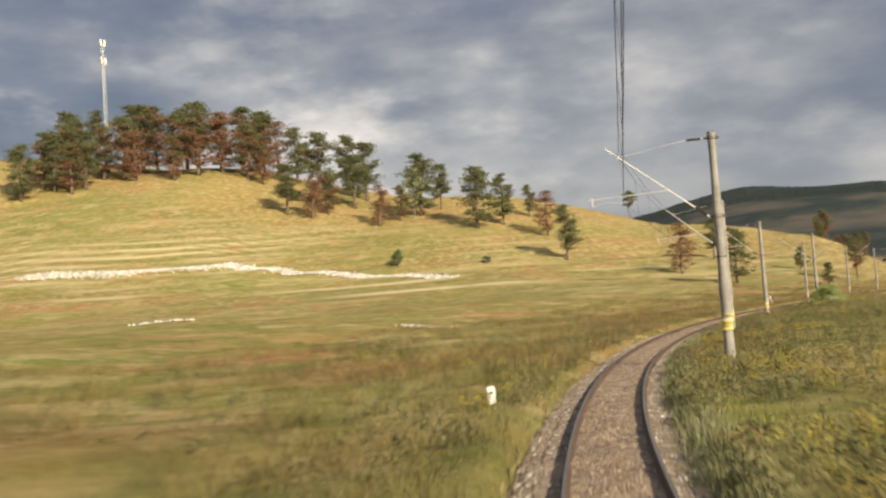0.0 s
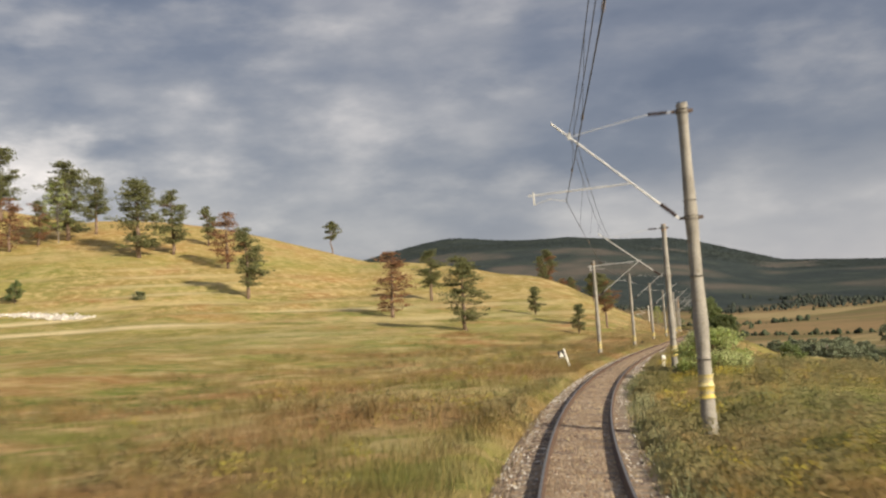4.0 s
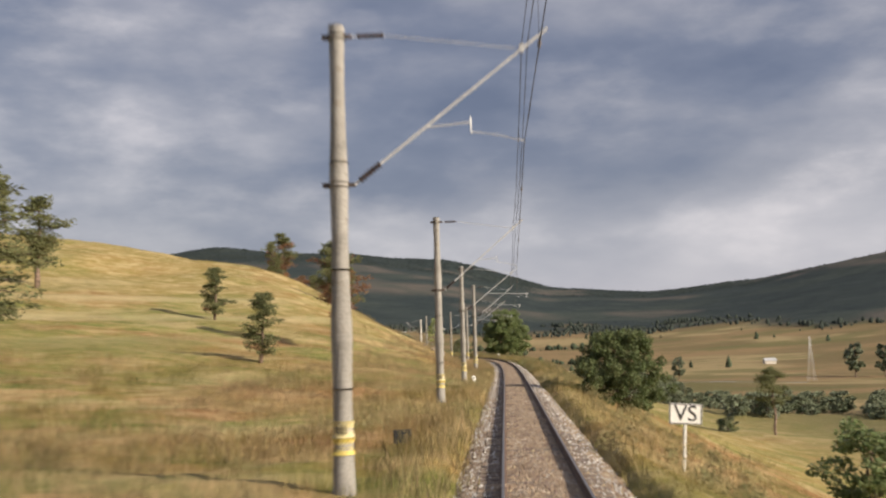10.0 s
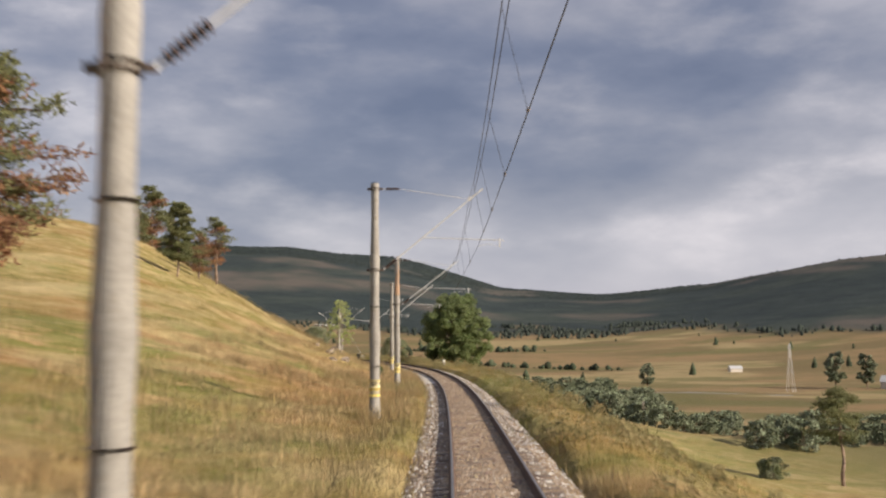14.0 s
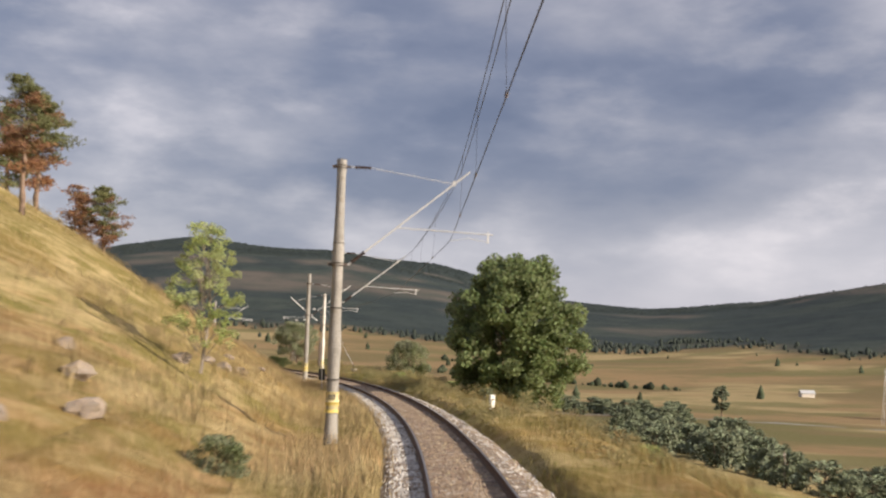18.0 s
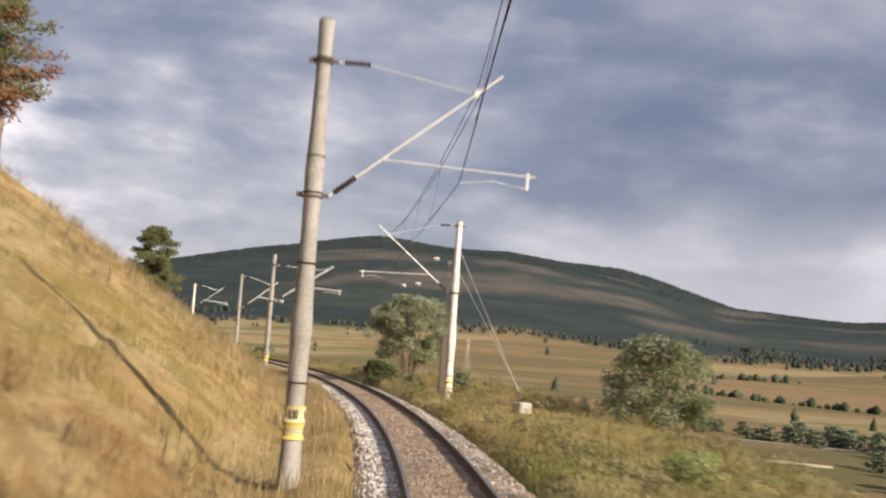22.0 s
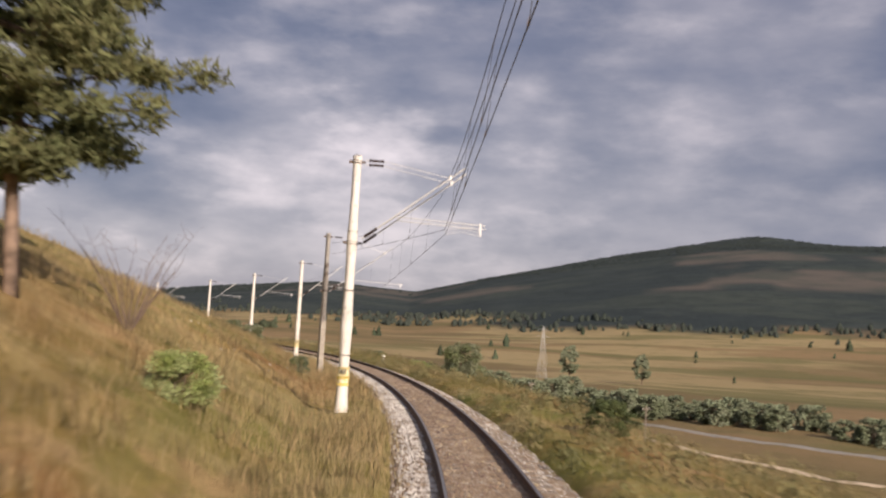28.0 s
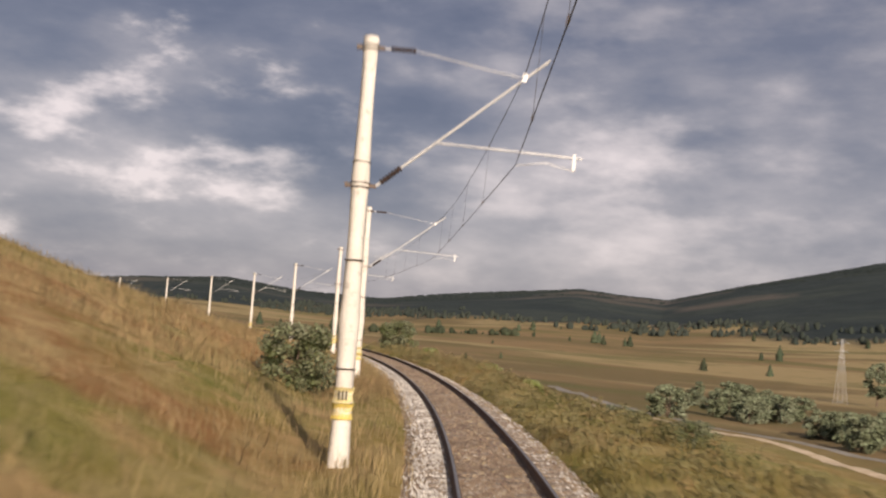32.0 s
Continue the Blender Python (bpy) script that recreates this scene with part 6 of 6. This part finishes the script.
# ---- far woods and scattered trees ----
def cones(name, xs, ys, hs, mat, label, seed, wide=.28, round_top=False, k=5, rings=None):
    """Many simple trees: two stacked uneven cones each."""
    r = np.random.RandomState(seed)
    n = len(xs)
    z = ground(xs, ys, False)
    a = np.arange(k) * 2 * np.pi / k
    rings = rings or ([(0.02, .7), (.42, 1.0), (.80, .55)] if round_top else [(.03, 1.0), (.35, .72), (.38, .86), (.72, .40)])
    V = np.empty((n, len(rings) * k + 1, 3))
    turn = r.rand(n, 1) * 6
    for j, (f, w) in enumerate(rings):
        rr = hs[:, None] * wide * w * r.uniform(.7, 1.3, (n, k))
        ph = a + turn
        V[:, j * k:(j + 1) * k, 0] = xs[:, None] + np.cos(ph) * rr
        V[:, j * k:(j + 1) * k, 1] = ys[:, None] + np.sin(ph) * rr
        V[:, j * k:(j + 1) * k, 2] = (z + hs * f)[:, None] + r.randn(n, k) * hs[:, None] * .03
    V[:, -1] = np.stack([xs, ys, z + hs], -1)
    F = []
    for j in range(len(rings) - 1):
        F += [(j * k + i, j * k + (i + 1) % k, (j + 1) * k + (i + 1) % k) for i in range(k)] + [(j * k + i, (j + 1) * k + (i + 1) % k, (j + 1) * k + i) for i in range(k)]
    F += [((len(rings) - 1) * k + i, (len(rings) - 1) * k + (i + 1) % k, len(rings) * k) for i in range(k)]
    F = np.array(F)
    f = (F[None] + (np.arange(n) * (len(rings) * k + 1))[:, None, None]).reshape(-1, 3)
    tagged(new(name, quick_mesh(name, V.reshape(-1, 3), f, mat)), label, "trees", kind="stuff")


r = np.random.RandomState(51)


def spread(n, h0, h1, d0, d1):
    """Random places in the valley and on the hills round it, even over the land."""
    head, dist = np.radians(r.uniform(h0, h1, n)), np.sqrt(r.uniform(d0 ** 2, d1 ** 2, n))
    return 130 - np.sin(head) * dist, 350 + np.cos(head) * dist, dist


# fringe of forest along the tops of the hills
fx, fy, dist = spread(30000, -66, 46, 2300, 3450)
S_, D_ = to_line(fx, fy)
z_ = ground(fx, fy, False)
grown = sward(fx, fy, z_, S_, D_)
over = z_ / np.maximum(dist, 1) - np.tan(np.radians(np.interp(np.degrees(np.arctan2(130 - fx, fy - 350)), [k[0] for k in SKYLINE], [k[1] for k in SKYLINE]))) * .93
ok = (D_ > 120) & (over > 0) & (r.rand(len(fx)) < grown["woods"] * (1 - .9 * grown["clearing"]))
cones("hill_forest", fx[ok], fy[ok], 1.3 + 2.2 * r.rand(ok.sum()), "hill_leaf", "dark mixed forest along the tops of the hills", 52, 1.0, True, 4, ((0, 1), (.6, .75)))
# uneven edge of the woods along the foot of the hills
fx, fy, dist = spread(26000, -72, 46, 650, 1900)
S_, D_ = to_line(fx, fy)
lift = ground(fx, fy, False) + 10 * lumps(fx, fy, 180, 23) + 7 * lumps(fx, fy, 70, 24) + 3 * lumps(fx, fy, 28, 37)
ok = (np.abs(lift - 29) < 5 + 4 * lumps(fx, fy, 60, 63)) & (D_ > 120)
cones("far_woods", fx[ok], fy[ok], 2.5 + 6 * r.rand(ok.sum()) ** 1.5, "far_leaf", "dark woods along the foot of the hills", 55, .40, True)
fx, fy, dist = spread(800, -60, 30, 480, 1250)
ok = ((lumps(fx, fy, 110, 62) > .66) | (r.rand(len(fx)) < .05)) & (to_line(fx, fy)[1] > 120)
cones("field_trees", fx[ok], fy[ok], 3 + 8 * r.rand(ok.sum()) ** 1.4, "field_leaf", "dark trees scattered over the far fields", 53, .30)
hx, hy = [], []
for k in range(3):
    a, d0, ln, ta = math.radians(r.uniform(-55, 18)), r.uniform(600, 1050), r.uniform(60, 260), r.uniform(-.5, .5)
    cx, cy = 130 - math.sin(a) * d0, 350 + math.cos(a) * d0
    q = r.rand(int(ln / 2.6)) - .5
    hx += list(cx + np.cos(a + ta) * q * ln)
    hy += list(cy + np.sin(a + ta) * q * ln + r.randn(len(q)) * 4)
hx, hy = np.array(hx), np.array(hy)
ok = to_line(hx, hy)[1] > 110
cones("hedgerows", hx[ok], hy[ok], 1.5 + 5.5 * r.rand(ok.sum()) ** 2, "field_leaf", "dark hedgerows between the far fields", 54, .55, True)


# ---- grass and weeds ----
def tufts(name, s, d, height, count, mat, label, seed, wide=.008, spread=.26, lean=.75):
    """Grass: each tuft a few bent blades of two faces; s, d: places along and beside the track."""
    r = np.random.RandomState(seed)
    x, y, z, th, c = on_line(s)
    X, Y = x + np.cos(th) * d, y + np.sin(th) * d
    Z = ground(X, Y)
    n = len(s) * count
    C = np.repeat(np.stack([X, Y, Z], -1), count, 0)
    C[:, :2] += r.randn(n, 2) * spread
    h = np.repeat(height, count) * r.uniform(.55, 1.25, n)
    a = r.uniform(0, 2 * np.pi, n)
    face = r.uniform(0, 2 * np.pi, n)
    w = wide * r.uniform(.6, 1.5, n)
    dx, dy = np.cos(face) * w, np.sin(face) * w
    bend = lean * h * r.uniform(.2, 1.1, n)
    V = np.empty((n, 5, 3))
    V[:, 0] = C + np.stack([-dx, -dy, np.full(n, -.05)], -1)
    V[:, 1] = C + np.stack([dx, dy, np.full(n, -.05)], -1)
    m = C + np.stack([np.cos(a) * bend * .35, np.sin(a) * bend * .35, h * .6], -1)
    V[:, 2] = m + np.stack([dx * .75, dy * .75, np.zeros(n)], -1)
    V[:, 3] = m + np.stack([-dx * .75, -dy * .75, np.zeros(n)], -1)
    V[:, 4] = C + np.stack([np.cos(a) * bend, np.sin(a) * bend, h], -1)
    F = np.array([(0, 1, 2), (0, 2, 3), (3, 2, 4)])
    f = (F[None] + np.arange(n)[:, None, None] * 5).reshape(-1, 3)
    me = quick_mesh(name, V.reshape(-1, 3), f, mat)
    dress(me, {"tone": np.repeat(np.repeat(r.rand(len(s)), count), 5)})
    dress(me, {k: np.repeat(np.repeat(v, count), 5) for k, v in sward(X, Y, Z, s, d).items() if k in ("lush", "russet", "band", "strip", "terrace")})
    tagged(new(name, me), label, "grass", kind="stuff")


def sown(n, s0, s1, d0, d1, seed, near=1.6):
    r = np.random.RandomState(seed)
    s = r.uniform(s0, s1, n)
    d = d0 + (d1 - d0) * r.rand(n) ** near
    x, y, z, th, c = on_line(s)
    return s, d, lumps(x + np.cos(th) * d, y + np.sin(th) * d, 9, 71), lumps(x + np.cos(th) * d, y + np.sin(th) * d, 3.1, 72), r


# left of the line
s, d, n1, n2, r = sown(40000, -5, 640, -1.62, -24, 81)
dry = np.interp(s, [0, 130, 200, 300, 340, 640], [.25, .3, .4, .65, .80, .60])
pick = .5 + .5 * (r.rand(len(s)) - .5) + .55 * n1 + .45 * lumps(s, d, 24, 78)
hh = np.interp(s, [0, 150, 300, 640], [.26, .28, .36, .40]) * (1 + .35 * n2) * np.interp(-d, [1.6, 1.9, 2.8, 4, 8, 24], [.35, .6, .9, 1.05, .85, .65])
a = pick < dry
tufts("dry_grass", s[a], d[a], hh[a] * 1.1, 5, "straw", "tall straw-coloured grass on the slope beside the track", 91, .006)
tufts("meadow_grass", s[~a], d[~a], hh[~a] * .85, 5, "sward", "mixed green and golden meadow grass beside the track", 93, .006)
# right of the line: tall weeds on the shoulder
s, d, n1, n2, r = sown(26000, -5, 640, 1.5, 20, 82, 1.9)
keep = (d > 1.62) | (s < 140)
s, d, n1, n2, u = s[keep], d[keep], n1[keep], n2[keep], r.rand(len(s))[keep]
hh = np.interp(s, [0, 150, 220, 330, 420, 640], [.36, .36, .32, .36, .38, .36]) * (1 + .45 * n2) * np.interp(d, [1.45, 1.8, 2.5, 3.4, 7, 20], [.35, .6, .9, 1.05, .85, .65])
pick = .5 + .45 * (u - .5) + .55 * n1 + .45 * lumps(s, d, 24, 79)
a = pick < np.interp(s, [0, 150, 250, 330, 640], [.10, .22, .30, .35, .30])
green = pick > np.interp(s, [0, 150, 330, 640], [.50, .60, .62, .58])
mid = ~(a | green)
tufts("dry_weeds", s[a], d[a], hh[a], 6, "straw", "dry pale weeds along the track shoulder", 94, .006)
tufts("shoulder_grass", s[mid], d[mid], hh[mid], 6, "sward", "mixed grass along the track shoulder", 95, .006)
tufts("green_weeds", s[green], d[green], hh[green] * .9, 5, "green_grass", "tall grey-green weeds along the track shoulder", 96, .006)
# grass and weeds grown over the ballast edge at the start
s, d, n1, n2, r = sown(4200, 0, 128, .98, 2.1, 89, 1.0)
tufts("verge_weeds", s, d, .26 * (1 + .5 * n2), 6, "weed", "grey-green weeds grown over the ballast edge", 105, .010, .16)
s, d, n1, n2, r = sown(1500, 0, 300, -1.35, -1.9, 90, 1.0)
tufts("verge_grass", s, d, .20 * (1 + .5 * n2), 6, "straw", "dry grass grown into the ballast edge", 106, .008, .14)
# coarse tufts further out
s, d, n1, n2, r = sown(15000, -10, 330, -18, -85, 83, 1.3)
tufts("far_meadow_grass", s, d, .26 * (1 + .4 * n2), 5, "sward", "dry and green grass over the meadow", 97, .009, .5)
s, d, n1, n2, r = sown(10000, 320, 640, -18, -50, 84, 1.2)
tufts("hill_grass", s, d, .25 * (1 + .4 * n2), 5, "sward", "dry grass over the hillside", 99, .009, .45)
s, d, n1, n2, r = sown(7000, 0, 640, 18, 60, 85, 1.2)
tufts("bank_grass", s, d, .24 * (1 + .4 * n2), 5, "sward", "rough grass on the lower bank", 100, .010, .5)
# tussocks of tall grass and herbs that give the meadow its lumps
def herbs(name, s, d, height, per, mat, label, seed, size=.036, wide=.30):
    """Leafy herbs: loose mounds of small leaves, fuller below."""
    r = np.random.RandomState(seed)
    x, y, z, th, c = on_line(s)
    X, Y = x + np.cos(th) * d, y + np.sin(th) * d
    Z = ground(X, Y)
    n = len(s) * per
    C = np.repeat(np.stack([X, Y, Z], -1), per, 0)
    h, u, a = np.repeat(height, per), r.rand(n) ** .8, r.uniform(0, 2 * np.pi, n)
    rr = wide * (1 - .65 * u) * np.sqrt(r.rand(n)) * 1.4
    C += np.stack([np.cos(a) * rr, np.sin(a) * rr, h * u], -1)
    v, f = leaves(C, 1, .04, size, seed + 1, 3.8)
    me = quick_mesh(name, v, f, mat)
    dress(me, {"tone": np.repeat(np.repeat(r.rand(len(s)), per), 4)})
    dress(me, {k: np.repeat(np.repeat(q, per), 4) for k, q in sward(X, Y, Z, s, d).items() if k in ("lush", "russet", "band", "strip", "terrace")})
    tagged(new(name, me), label, "weeds", kind="stuff")


s, d, n1, n2, r = sown(5200, -2, 250, -2.3, -38, 131, 1.3)
keep = lumps(s, d, 5.5, 132) + .5 * n1 > -.15
tufts("meadow_tussocks", s[keep], d[keep], .52 * (1 + .5 * n2[keep]), 22, "sward", "tussocks of tall meadow grass and herbs", 133, .007, .26, 1.0)
s, d, n1, n2, r = sown(3200, -2, 150, 1.55, 15, 134, 1.35)
keep = lumps(s, d, 5, 135) > -.2
herbs("tall_weeds", s[keep], d[keep], .58 * (1 + .5 * n2[keep]) * np.interp(d[keep], [1.5, 2.2, 3], [.45, .85, 1]), 76, "herb", "tall dense grey-green weeds beside the track", 136)
s, d, n1, n2, r = sown(2600, -2, 190, -2.0, -26, 144, 1.3)
keep = lumps(s, d, 5, 145) > .05
herbs("meadow_herbs", s[keep], d[keep], .46 * (1 + .5 * n2[keep]), 56, "herb", "leafy green herbs in the meadow", 146, .036, .36)
s, d, n1, n2, r = sown(4300, 150, 660, 1.75, 11, 137, 1.5)
keep = lumps(s, d, 6, 138) > np.interp(s, [150, 250, 330, 420, 470], [.15, .1, -.3, -.3, -.45])
herbs("shoulder_weeds", s[keep], d[keep], .60 * (1 + .6 * n2[keep]) * np.interp(d[keep], [1.7, 2.3, 3], [.5, .9, 1]), 66, "herb", "soft grey-green weeds along the track shoulder", 139)
s, d, n1, n2, r = sown(5200, 190, 640, -2.0, -15, 140, 1.25)
keep = lumps(s, d, 5, 141) > -.1
tufts("slope_tussocks", s[keep], d[keep], .46 * (1 + .5 * n2[keep]), 24, "straw", "feathery tussocks of dry grass at the foot of the slope", 142, .007, .22, .8)


s, d, n1, n2, r = sown(3600, 330, 660, 4.6, 17, 147, 1.2)
keep = lumps(s, d, 6, 148) > -.15
tufts("bank_tussocks", s[keep], d[keep], .48 * (1 + .5 * n2[keep]), 22, "sward", "tussocks of dry and russet grass along the outer bank", 149, .007, .26, .9)


def bloom(name, n, s0, s1, d0, d1, seed, least, label):
    """Yellow flower heads in soft clumps."""
    s, d, n1, n2, r = sown(n, s0, s1, d0, d1, seed, 1.1)
    a = lumps(s, d, 6, seed + 60) > least
    x, y, z, th, c = on_line(s[a])
    X, Y = x + np.cos(th) * d[a], y + np.sin(th) * d[a]
    v, f = leaves(np.stack([X, Y, ground(X, Y) + .38 + .12 * n2[a]], -1), 40, .26, .044, seed + 1, 1.6)
    tagged(new(name, quick_mesh(name, v, f, "yellow_flower")), label, "flowers", kind="stuff")


bloom("yellow_flowers", 2400, 0, 170, 2.6, 11, 86, .15, "yellow flowering weeds beside the track")
bloom("yellow_meadow_flowers", 700, 0, 170, -3.0, -16, 87, .30, "yellow flowers in the meadow grass")
# weeds growing between the rails at the start
s, d, n1, n2, r = sown(900, 0, 100, -.50, .50, 88, 1.0)
a = lumps(s, d, 3.5, 143) > .12
tufts("track_weeds", s[a], d[a], .17 * (1 + .5 * n2[a]), 6, "green_grass", "low weeds growing between the rails", 103, .014, .10)
